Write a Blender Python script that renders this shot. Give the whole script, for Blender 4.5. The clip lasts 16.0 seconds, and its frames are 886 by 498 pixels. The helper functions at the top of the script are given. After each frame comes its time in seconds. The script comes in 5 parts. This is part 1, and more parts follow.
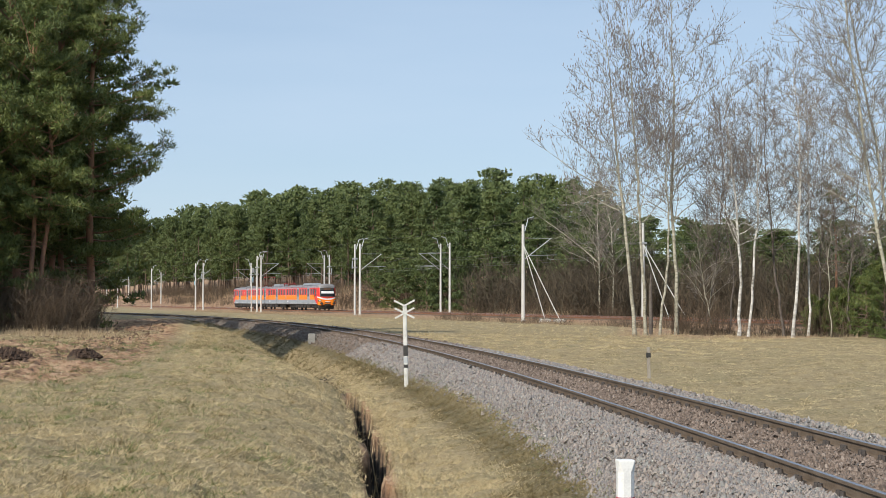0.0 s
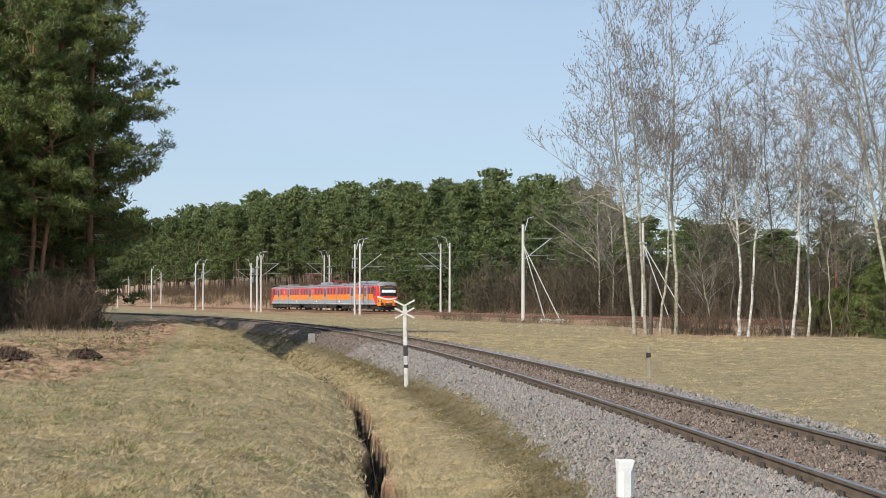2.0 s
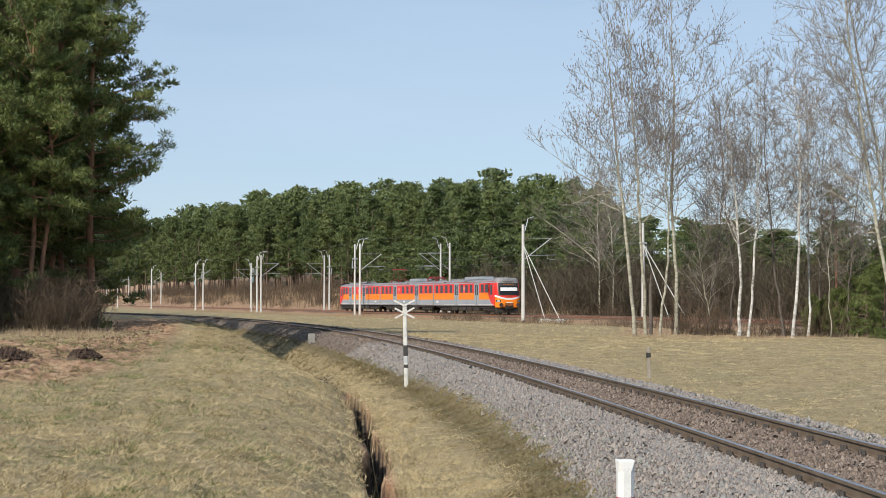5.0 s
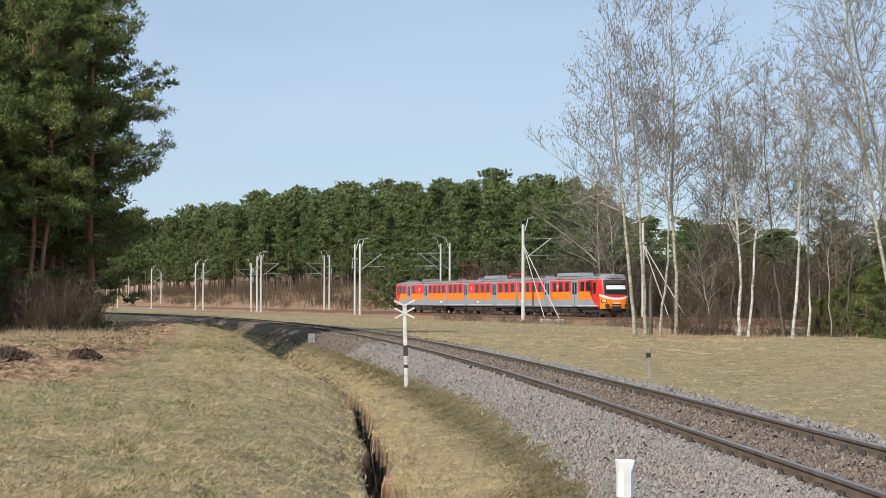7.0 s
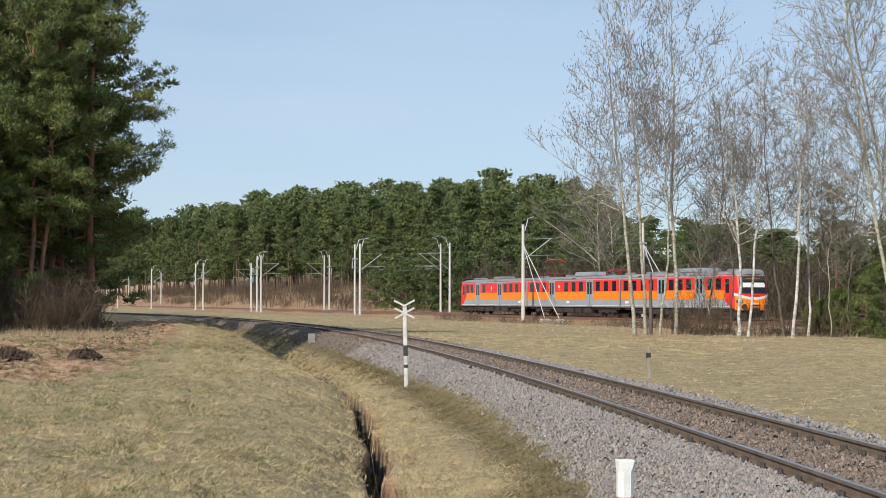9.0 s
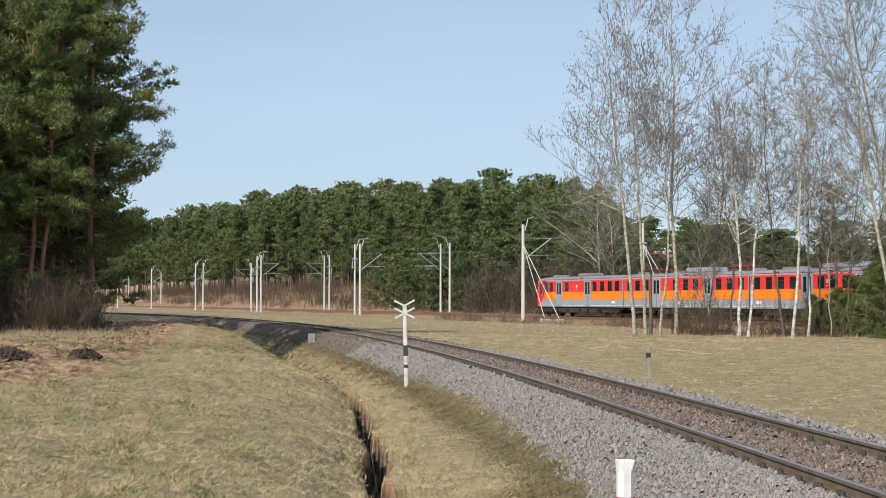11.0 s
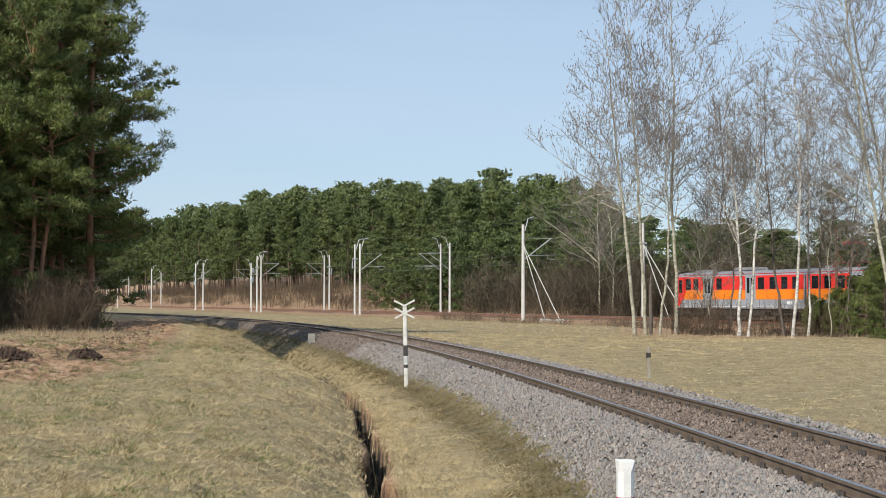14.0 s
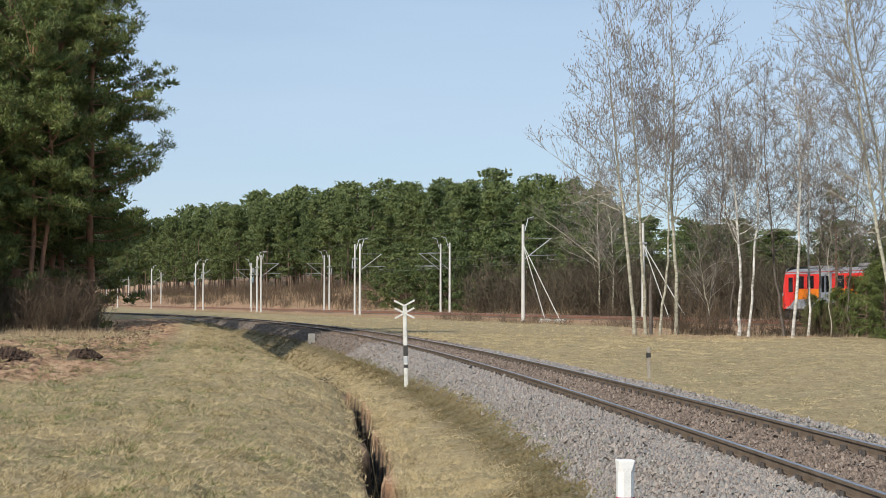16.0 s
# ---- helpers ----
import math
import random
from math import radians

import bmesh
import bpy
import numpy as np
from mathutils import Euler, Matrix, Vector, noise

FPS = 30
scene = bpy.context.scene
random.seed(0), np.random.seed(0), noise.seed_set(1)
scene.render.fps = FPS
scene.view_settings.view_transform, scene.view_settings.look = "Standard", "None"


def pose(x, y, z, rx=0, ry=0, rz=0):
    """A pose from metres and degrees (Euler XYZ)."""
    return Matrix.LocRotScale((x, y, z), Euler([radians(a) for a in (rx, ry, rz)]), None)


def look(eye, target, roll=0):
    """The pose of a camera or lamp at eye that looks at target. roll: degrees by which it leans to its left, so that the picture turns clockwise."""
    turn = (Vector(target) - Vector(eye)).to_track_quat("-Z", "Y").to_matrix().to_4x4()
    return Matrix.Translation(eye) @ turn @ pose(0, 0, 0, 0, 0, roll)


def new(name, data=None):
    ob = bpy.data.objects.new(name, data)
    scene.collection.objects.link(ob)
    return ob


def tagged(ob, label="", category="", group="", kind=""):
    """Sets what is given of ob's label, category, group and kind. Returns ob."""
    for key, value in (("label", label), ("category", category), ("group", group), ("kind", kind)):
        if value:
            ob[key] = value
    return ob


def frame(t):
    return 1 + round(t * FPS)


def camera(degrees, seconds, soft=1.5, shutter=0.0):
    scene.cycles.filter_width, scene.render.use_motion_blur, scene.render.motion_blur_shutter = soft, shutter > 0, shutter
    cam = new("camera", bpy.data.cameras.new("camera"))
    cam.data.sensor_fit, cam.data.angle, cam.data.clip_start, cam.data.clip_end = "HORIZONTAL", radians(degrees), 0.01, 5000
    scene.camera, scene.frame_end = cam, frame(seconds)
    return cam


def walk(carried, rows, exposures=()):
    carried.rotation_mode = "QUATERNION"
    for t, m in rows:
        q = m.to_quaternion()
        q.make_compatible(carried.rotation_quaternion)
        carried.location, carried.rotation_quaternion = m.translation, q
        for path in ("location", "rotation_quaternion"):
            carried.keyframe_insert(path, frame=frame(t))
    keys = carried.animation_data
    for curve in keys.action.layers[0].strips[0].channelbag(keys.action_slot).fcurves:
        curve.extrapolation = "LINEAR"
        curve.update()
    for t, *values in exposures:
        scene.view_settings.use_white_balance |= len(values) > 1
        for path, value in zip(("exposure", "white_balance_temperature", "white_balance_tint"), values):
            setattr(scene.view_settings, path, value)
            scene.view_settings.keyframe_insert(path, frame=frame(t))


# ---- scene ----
cam = camera(30.67, 16.0, soft=0.75)
EYE = (0.0, 0.0, 1.60)
VIEW = look(EYE, (0.0, 100.0, 1.60 + 3.147))
walk(cam, [(0.0, VIEW), (16.0, VIEW)], exposures=[(0.0, -0.14), (16.0, -0.14)])

# ---- light: low spring sun from behind the left shoulder, pale blue sky ----
SUN_AZ, SUN_EL = (-0.54, -0.84), 32.5
world = bpy.data.worlds.new("world")
scene.world = world
world.use_nodes = True
wn, wl = world.node_tree.nodes, world.node_tree.links
sky = wn.new("ShaderNodeTexSky")
sky.sky_type, sky.sun_disc = "NISHITA", False
sky.sun_elevation = radians(SUN_EL)
sky.sun_rotation = math.atan2(SUN_AZ[0], SUN_AZ[1])
sky.dust_density, sky.air_density, sky.ozone_density = 0.1, 1.0, 5.0
# thin high veil of cloud, everywhere in the sky
veil = wn.new("ShaderNodeMix")
veil.data_type = "RGBA"
wco = wn.new("ShaderNodeTexCoord")
wmap = wn.new("ShaderNodeMapping")
wmap.inputs["Scale"].default_value = (1.5, 1.5, 9.0)
wno = wn.new("ShaderNodeTexNoise")
wno.inputs["Scale"].default_value, wno.inputs["Detail"].default_value = 1.6, 5.0
wrg = wn.new("ShaderNodeMapRange")
wrg.inputs["From Min"].default_value, wrg.inputs["From Max"].default_value = 0.3, 0.75
wrg.inputs["To Min"].default_value, wrg.inputs["To Max"].default_value = 0.50, 0.75
wl.new(wco.outputs["Generated"], wmap.inputs["Vector"])
wl.new(wmap.outputs["Vector"], wno.inputs["Vector"])
wl.new(wno.outputs["Fac"], wrg.inputs["Value"])
wl.new(wrg.outputs["Result"], veil.inputs["Factor"])
wl.new(sky.outputs[0], veil.inputs["A"])
veil.inputs["B"].default_value = (6.3, 7.75, 9.5, 1)
wl.new(veil.outputs["Result"], wn["Background"].inputs[0])
wn["Background"].inputs[1].default_value = 0.105
sun_data = bpy.data.lights.new("sun", "SUN")
sun_data.energy, sun_data.angle, sun_data.color = 4.75, radians(0.5), (1.0, 0.93, 0.82)
sun = new("sun", sun_data)
sun.matrix_world = look((SUN_AZ[0] * 100, SUN_AZ[1] * 100, 100 * math.tan(radians(SUN_EL))), (0, 0, 0))


# ---- materials ----
def material(name, stops, scale=6.0, rough=0.8, metal=0.0, bump=0.0, fine=60.0, random="", stretch=(1, 1, 1), spread=0.5, coat=0.0):
    """Colour from two scales of noise through a ramp of stops; random: 'object', 'island' or 'both' shifts the colour from piece to piece."""
    m = bpy.data.materials.new(name)
    m.use_nodes = True
    n, l = m.node_tree.nodes, m.node_tree.links
    b = n["Principled BSDF"]
    b.inputs["Roughness"].default_value, b.inputs["Metallic"].default_value = rough, metal
    b.inputs["Coat Weight"].default_value = coat
    co = n.new("ShaderNodeTexCoord")
    mp = n.new("ShaderNodeMapping")
    mp.inputs["Scale"].default_value = stretch
    l.new(co.outputs["Object"], mp.inputs["Vector"])
    a, c = n.new("ShaderNodeTexNoise"), n.new("ShaderNodeTexNoise")
    a.inputs["Scale"].default_value, a.inputs["Detail"].default_value = scale, 4
    c.inputs["Scale"].default_value, c.inputs["Detail"].default_value = fine, 3
    l.new(mp.outputs["Vector"], a.inputs["Vector"])
    l.new(mp.outputs["Vector"], c.inputs["Vector"])
    mix = n.new("ShaderNodeMath")
    mix.operation = "MULTIPLY_ADD"
    mix.inputs[1].default_value = 0.45
    half = n.new("ShaderNodeMath")
    half.operation = "MULTIPLY"
    half.inputs[1].default_value = 0.55
    l.new(a.outputs["Fac"], half.inputs[0])
    l.new(c.outputs["Fac"], mix.inputs[0])
    l.new(half.outputs[0], mix.inputs[2])
    fac = mix.outputs[0]
    if random:
        src = n.new("ShaderNodeObjectInfo" if random == "object" else "ShaderNodeNewGeometry")
        out = src.outputs["Random" if random == "object" else "Random Per Island"]
        if random == "both":
            info, mean = n.new("ShaderNodeObjectInfo"), n.new("ShaderNodeMix")
            mean.inputs["Factor"].default_value = 0.5
            l.new(out, mean.inputs["A"])
            l.new(info.outputs["Random"], mean.inputs["B"])
            out = mean.outputs["Result"]
        sh = n.new("ShaderNodeMath")
        sh.operation = "MULTIPLY_ADD"
        sh.inputs[1].default_value = spread
        sh.inputs[2].default_value = -spread / 2
        ad = n.new("ShaderNodeMath")
        l.new(out, sh.inputs[0])
        l.new(fac, ad.inputs[0])
        l.new(sh.outputs[0], ad.inputs[1])
        fac = ad.outputs[0]
    r = n.new("ShaderNodeValToRGB")
    lo, hi = (0.3, 0.7) if not random else (0.5 - 0.2 - spread / 2, 0.5 + 0.2 + spread / 2)
    while len(r.color_ramp.elements) < len(stops):
        r.color_ramp.elements.new(0.5)
    for i, col in enumerate(stops):
        e = r.color_ramp.elements[i]
        e.position = lo + (hi - lo) * i / max(1, len(stops) - 1)
        e.color = (*col, 1)
    l.new(fac, r.inputs["Fac"])
    l.new(r.outputs["Color"], b.inputs["Base Color"])
    if bump:
        bp = n.new("ShaderNodeBump")
        bp.inputs["Strength"].default_value, bp.inputs["Distance"].default_value = bump, 0.02
        l.new(fac, bp.inputs["Height"])
        l.new(bp.outputs["Normal"], b.inputs["Normal"])
    return m


M_STONE = material("ballast_stone", [(0.07, 0.062, 0.055), (0.24, 0.19, 0.16), (0.185, 0.185, 0.19), (0.36, 0.30, 0.255), (0.21, 0.215, 0.205), (0.50, 0.465, 0.415)], 20, 0.9, random="island", spread=0.8)
M_STONE_RUST = material("rusty_ballast_stone", [(0.058, 0.042, 0.032), (0.145, 0.108, 0.085), (0.22, 0.168, 0.134), (0.34, 0.28, 0.235)], 20, 0.9, random="island", spread=0.8)
M_STRAW = material("dry_grass", [(0.18, 0.13, 0.065), (0.49, 0.385, 0.215), (0.65, 0.52, 0.315), (0.32, 0.265, 0.12), (0.76, 0.64, 0.435)], 0.35, 0.8, fine=3, random="island", spread=0.75)
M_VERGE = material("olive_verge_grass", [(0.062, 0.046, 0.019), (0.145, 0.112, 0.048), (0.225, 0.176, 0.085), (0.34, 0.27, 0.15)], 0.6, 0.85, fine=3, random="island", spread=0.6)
M_GREEN = material("green_grass", [(0.045, 0.068, 0.016), (0.135, 0.165, 0.05), (0.27, 0.275, 0.11)], 0.5, 0.7, fine=3, random="island", spread=0.7)
M_RAIL = material("rusty_rail_steel", [(0.09, 0.062, 0.040), (0.165, 0.12, 0.082), (0.22, 0.165, 0.12)], 4, 0.75, 0.2, 0.3, 50)
M_RUSTRAIL = material("red_rust_rail", [(0.16, 0.075, 0.042), (0.25, 0.12, 0.07), (0.32, 0.17, 0.10)], 3, 0.85, 0.1, 0.2, 40)
M_RAILTOP = material("polished_rail_head", [(0.33, 0.33, 0.36), (0.50, 0.50, 0.54)], 3, 0.32, 0.9, 0, 40, stretch=(1, 0.1, 1))
M_SLEEPER = material("weathered_sleeper", [(0.10, 0.075, 0.06), (0.18, 0.14, 0.11), (0.26, 0.21, 0.17)], 6, 0.9, 0, 0.4, 50, stretch=(0.3, 3, 1), random="object", spread=0.3)
M_CONC = material("pale_concrete", [(0.46, 0.45, 0.42), (0.60, 0.59, 0.56), (0.68, 0.67, 0.64)], 1.5, 0.85, 0, 0.2, 30, random="object", spread=0.2)
# concrete darkened to carry the tree shade over the marker stone
M_SHADECONC = material("shaded_grey_concrete", [(0.17, 0.165, 0.15), (0.27, 0.26, 0.24), (0.34, 0.33, 0.30)], 5, 0.9, 0, 0.3, 30)
M_GALV = material("galvanised_steel", [(0.38, 0.40, 0.42), (0.55, 0.57, 0.58)], 5, 0.5, 0.5, 0, 60)
M_WIRE = material("weathered_wire", [(0.16, 0.15, 0.14), (0.26, 0.25, 0.24)], 3, 0.6, 0.4)
M_WHITE = material("white_paint", [(0.62, 0.62, 0.60), (0.78, 0.78, 0.76), (0.82, 0.82, 0.80)], 4, 0.55, 0, 0.1, 50)
M_BLACK = material("black_paint", [(0.02, 0.02, 0.02), (0.05, 0.045, 0.04)], 8, 0.6, 0, 0.1)
M_REDP = material("red_band_paint", [(0.45, 0.03, 0.04), (0.55, 0.05, 0.06)], 8, 0.5)
M_PANTO = material("dark_red_oxide_paint", [(0.14, 0.025, 0.022), (0.24, 0.045, 0.038)], 6, 0.6)
M_BLUE = material("pale_blue_plate", [(0.25, 0.50, 0.65), (0.38, 0.62, 0.75)], 8, 0.5)
M_NEEDLE = material("pine_needles", [(0.024, 0.046, 0.011), (0.068, 0.100, 0.022), (0.138, 0.165, 0.038), (0.23, 0.235, 0.068)], 0.8, 0.6, fine=4, random="island", spread=0.3)
M_NEEDLE_FAR = material("forest_pine_needles", [(0.022, 0.044, 0.013), (0.058, 0.088, 0.024), (0.105, 0.135, 0.038), (0.18, 0.19, 0.06)], 0.4, 0.65, fine=2.5, random="both", spread=0.5)
M_PINEBARK = material("pine_bark", [(0.10, 0.065, 0.05), (0.25, 0.135, 0.085), (0.46, 0.235, 0.125)], 1.2, 0.9, 0, 0.6, 18, stretch=(3, 3, 0.6))
M_FARBARK = material("forest_pine_bark", [(0.075, 0.055, 0.045), (0.15, 0.105, 0.078), (0.25, 0.165, 0.11)], 0.6, 0.9, 0, 0.4, 8, stretch=(3, 3, 0.6))
M_BIRCH = material("birch_bark", [(0.05, 0.045, 0.04), (0.34, 0.32, 0.285), (0.64, 0.62, 0.58), (0.73, 0.71, 0.67)], 1.6, 0.8, 0, 0.3, 6, stretch=(1, 1, 1.3))
M_ASPEN = material("grey_green_bark", [(0.08, 0.07, 0.05), (0.33, 0.31, 0.24), (0.58, 0.555, 0.455)], 2.2, 0.85, 0, 0.3, 8, stretch=(1, 1, 2.0))
M_DARKBARK = material("dark_alder_bark", [(0.05, 0.04, 0.035), (0.12, 0.10, 0.085), (0.18, 0.155, 0.13)], 2.0, 0.9, 0, 0.4, 12)
M_TWIG = material("bare_twigs", [(0.105, 0.088, 0.075), (0.19, 0.163, 0.137), (0.30, 0.265, 0.217)], 1.5, 0.8, random="island", spread=0.5)
M_BUD = material("catkins", [(0.10, 0.078, 0.07), (0.18, 0.145, 0.13), (0.28, 0.235, 0.205)], 2, 0.85, random="island", spread=0.5)
M_BRUSH = material("brown_brush", [(0.032, 0.022, 0.014), (0.082, 0.056, 0.036), (0.135, 0.097, 0.063), (0.21, 0.16, 0.107)], 0.8, 0.9, random="island", spread=0.6)
M_THICKET = material("dark_grey_brown_twigs", [(0.022, 0.017, 0.011), (0.055, 0.043, 0.028), (0.10, 0.080, 0.052), (0.17, 0.138, 0.092)], 0.8, 0.9, random="island", spread=0.6)
M_REED = material("dead_stalks", [(0.20, 0.14, 0.085), (0.36, 0.27, 0.17), (0.46, 0.37, 0.24)], 1.0, 0.9, random="island", spread=0.6)
M_SOIL = material("turned_soil", [(0.07, 0.042, 0.030), (0.15, 0.095, 0.062), (0.24, 0.16, 0.105)], 5, 0.95, 0, 0.6, 40, random="island", spread=0.3)
M_EARTH = material("dark_dug_earth", [(0.022, 0.013, 0.009), (0.055, 0.033, 0.022), (0.12, 0.072, 0.046)], 8, 0.95, 0, 0.5, 40, random="island", spread=0.5)
M_TGREY = material("grey_train_paint", [(0.25, 0.28, 0.315), (0.32, 0.345, 0.385), (0.35, 0.375, 0.415)], 0.8, 0.5, 0, 0, 12, stretch=(1, 1, 0.4))
M_TROOF = material("grimy_roof_paint", [(0.14, 0.135, 0.135), (0.25, 0.245, 0.25), (0.34, 0.335, 0.345)], 1.2, 0.65, 0, 0.1, 14)
M_TRED = material("red_train_paint", [(0.70, 0.026, 0.022), (0.82, 0.040, 0.032)], 1.2, 0.42, 0, 0, 14)
M_TORANGE = material("orange_train_paint", [(0.90, 0.21, 0.006), (0.97, 0.27, 0.010)], 1.2, 0.5, 0, 0, 14)
M_UNDER = material("grimy_underframe", [(0.018, 0.016, 0.015), (0.045, 0.038, 0.034), (0.085, 0.07, 0.06)], 3, 0.8, 0.1, 0.2)
M_GLASS = material("dark_tinted_glass", [(0.010, 0.012, 0.014), (0.022, 0.024, 0.027)], 1.0, 0.06)
M_GLASS.node_tree.nodes["Principled BSDF"].inputs["Specular IOR Level"].default_value = 0.25
M_RUBBER = material("black_rubber", [(0.012, 0.012, 0.012), (0.03, 0.03, 0.03)], 8, 0.8)
M_PALE = material("pale_marking", [(0.72, 0.72, 0.72), (0.80, 0.80, 0.80)], 3, 0.5)
M_LAMP = material("headlamp_glass", [(0.5, 0.52, 0.55), (0.75, 0.76, 0.78)], 4, 0.1, 0.3)
M_OLDWOOD = material("weathered_grey_wood", [(0.20, 0.17, 0.14), (0.34, 0.30, 0.25), (0.42, 0.38, 0.33)], 5, 0.85, 0, 0.3, 40, stretch=(3, 3, 0.5))
M_OLDWHITE = material("weathered_white_paint", [(0.38, 0.37, 0.34), (0.60, 0.59, 0.55), (0.70, 0.69, 0.65)], 5, 0.7, 0, 0.2, 40)
M_AMBER = material("amber_display", [(0.22, 0.07, 0.01), (0.32, 0.11, 0.015)], 6, 0.4)


def ground_material():
    """Dry grass, greener patches, turned soil and fine gravel, blended by the ground's own zones."""
    m = bpy.data.materials.new("dry_meadow_ground")
    m.use_nodes = True
    n, l = m.node_tree.nodes, m.node_tree.links
    b = n["Principled BSDF"]
    b.inputs["Roughness"].default_value = 0.95
    co = n.new("ShaderNodeTexCoord")
    zone = n.new("ShaderNodeAttribute")
    zone.attribute_name = "zone"
    sep = n.new("ShaderNodeSeparateColor")
    l.new(zone.outputs["Color"], sep.inputs[0])

    def noise_tex(scale, detail, st=(1, 1, 1)):
        mp = n.new("ShaderNodeMapping")
        mp.inputs["Scale"].default_value = st
        t = n.new("ShaderNodeTexNoise")
        t.inputs["Scale"].default_value, t.inputs["Detail"].default_value = scale, detail
        t.inputs["Roughness"].default_value = 0.65
        l.new(co.outputs["Object"], mp.inputs["Vector"])
        l.new(mp.outputs["Vector"], t.inputs["Vector"])
        return t.outputs["Fac"]

    def ramp(fac, stops, lo=0.3, hi=0.7):
        r = n.new("ShaderNodeValToRGB")
        while len(r.color_ramp.elements) < len(stops):
            r.color_ramp.elements.new(0.5)
        for i, col in enumerate(stops):
            r.color_ramp.elements[i].position = lo + (hi - lo) * i / (len(stops) - 1)
            r.color_ramp.elements[i].color = (*col, 1)
        l.new(fac, r.inputs["Fac"])
        return r.outputs["Color"]

    def blend(fac, a, c):
        x = n.new("ShaderNodeMix")
        x.data_type = "RGBA"
        l.new(fac, x.inputs["Factor"])
        l.new(a, x.inputs["A"])
        l.new(c, x.inputs["B"])
        return x.outputs["Result"]

    def soften(mask, grain, gain=1.6):
        """The zone's weight, its edge broken up by noise."""
        a = n.new("ShaderNodeMath")
        a.operation = "ADD"
        l.new(mask, a.inputs[0])
        l.new(grain, a.inputs[1])
        c = n.new("ShaderNodeMapRange")
        c.inputs["From Min"].default_value, c.inputs["From Max"].default_value = 0.75, 0.75 + 1 / gain
        l.new(a.outputs[0], c.inputs["Value"])
        return c.outputs["Result"]

    big, mid, small = noise_tex(0.35, 4), noise_tex(2.6, 5), noise_tex(18, 4, (1, 0.5, 1))
    fine = noise_tex(55, 3, (1, 0.45, 1))
    straw = blend(mid, ramp(small, [(0.10, 0.07, 0.034), (0.38, 0.285, 0.148), (0.60, 0.48, 0.285)], 0.36, 0.64), ramp(noise_tex(7, 4, (1, 0.6, 1)), [(0.18, 0.148, 0.062), (0.41, 0.325, 0.177), (0.56, 0.455, 0.265)], 0.36, 0.64))
    straw = blend(fine, ramp(mid, [(0.14, 0.10, 0.046), (0.32, 0.24, 0.118), (0.47, 0.365, 0.198)]), straw)
    # broad patches, duller and mossier
    moss = ramp(small, [(0.12, 0.095, 0.04), (0.29, 0.235, 0.115), (0.44, 0.36, 0.20)])
    patchy = n.new("ShaderNodeMapRange")
    patchy.inputs["From Min"].default_value, patchy.inputs["From Max"].default_value = 0.46, 0.66
    patchy.inputs["To Max"].default_value = 0.75
    l.new(big, patchy.inputs["Value"])
    straw = blend(patchy.outputs["Result"], straw, moss)
    green = ramp(small, [(0.06, 0.046, 0.018), (0.135, 0.107, 0.045), (0.235, 0.185, 0.09)])
    soil = ramp(noise_tex(3.2, 8), [(0.06, 0.031, 0.018), (0.40, 0.232, 0.13), (0.58, 0.40, 0.25)], 0.34, 0.66)
    gravel = ramp(noise_tex(48, 3), [(0.07, 0.057, 0.046), (0.19, 0.165, 0.138), (0.34, 0.30, 0.257)], 0.33, 0.67)
    col = blend(soften(sep.outputs[1], mid), straw, green)
    col = blend(soften(sep.outputs[0], mid), col, soil)
    col = blend(soften(sep.outputs[2], small, 4.0), col, gravel)
    # dark earth and mud, black enough to paint the ditch's shade as well
    mud_and_shade = ramp(small, [(0.012, 0.009, 0.007), (0.035, 0.026, 0.019), (0.07, 0.052, 0.036)])
    col = blend(zone.outputs["Alpha"], mud_and_shade, col)
    l.new(col, b.inputs["Base Color"])
    bp = n.new("ShaderNodeBump")
    bp.inputs["Strength"].default_value, bp.inputs["Distance"].default_value = 0.7, 0.14
    l.new(small, bp.inputs["Height"])
    l.new(bp.outputs["Normal"], b.inputs["Normal"])
    return m


M_GROUND = ground_material()


# ---- mesh helpers ----
class Heap:
    """Gathers triangles, then makes one mesh of them."""

    def __init__(self):
        self.v, self.f, self.m, self.n = [], [], [], 0

    def add(self, v, f, mat=0):
        v, f = np.asarray(v, float).reshape(-1, 3), np.asarray(f, int)
        if f.shape[1] == 4:
            f = np.concatenate([f[:, [0, 1, 2]], f[:, [0, 2, 3]]])
        self.v.append(v)
        self.f.append(f + self.n)
        self.m.append(np.full(len(f), mat))
        self.n += len(v)

    def mesh(self, name, mats, smooth=False):
        v, f, m = np.concatenate(self.v), np.concatenate(self.f), np.concatenate(self.m)
        me = bpy.data.meshes.new(name)
        me.vertices.add(len(v))
        me.vertices.foreach_set("co", v.ravel())
        me.loops.add(len(f) * 3)
        me.loops.foreach_set("vertex_index", f.ravel().astype(np.int32))
        me.polygons.add(len(f))
        me.polygons.foreach_set("loop_start", np.arange(0, len(f) * 3, 3, dtype=np.int32))
        me.polygons.foreach_set("material_index", m.astype(np.int32))
        me.polygons.foreach_set("use_smooth", np.full(len(f), smooth))
        me.update(calc_edges=True)
        for x in mats:
            me.materials.append(x)
        return me


def part(name, me, parent=None, label="", at=None):
    """Links a mesh, or a Heap's mesh, as one object under a thing or a part."""
    ob = new(name, me)
    ob.parent = parent
    if at is not None:
        ob.matrix_basis = at
    return tagged(ob, label)


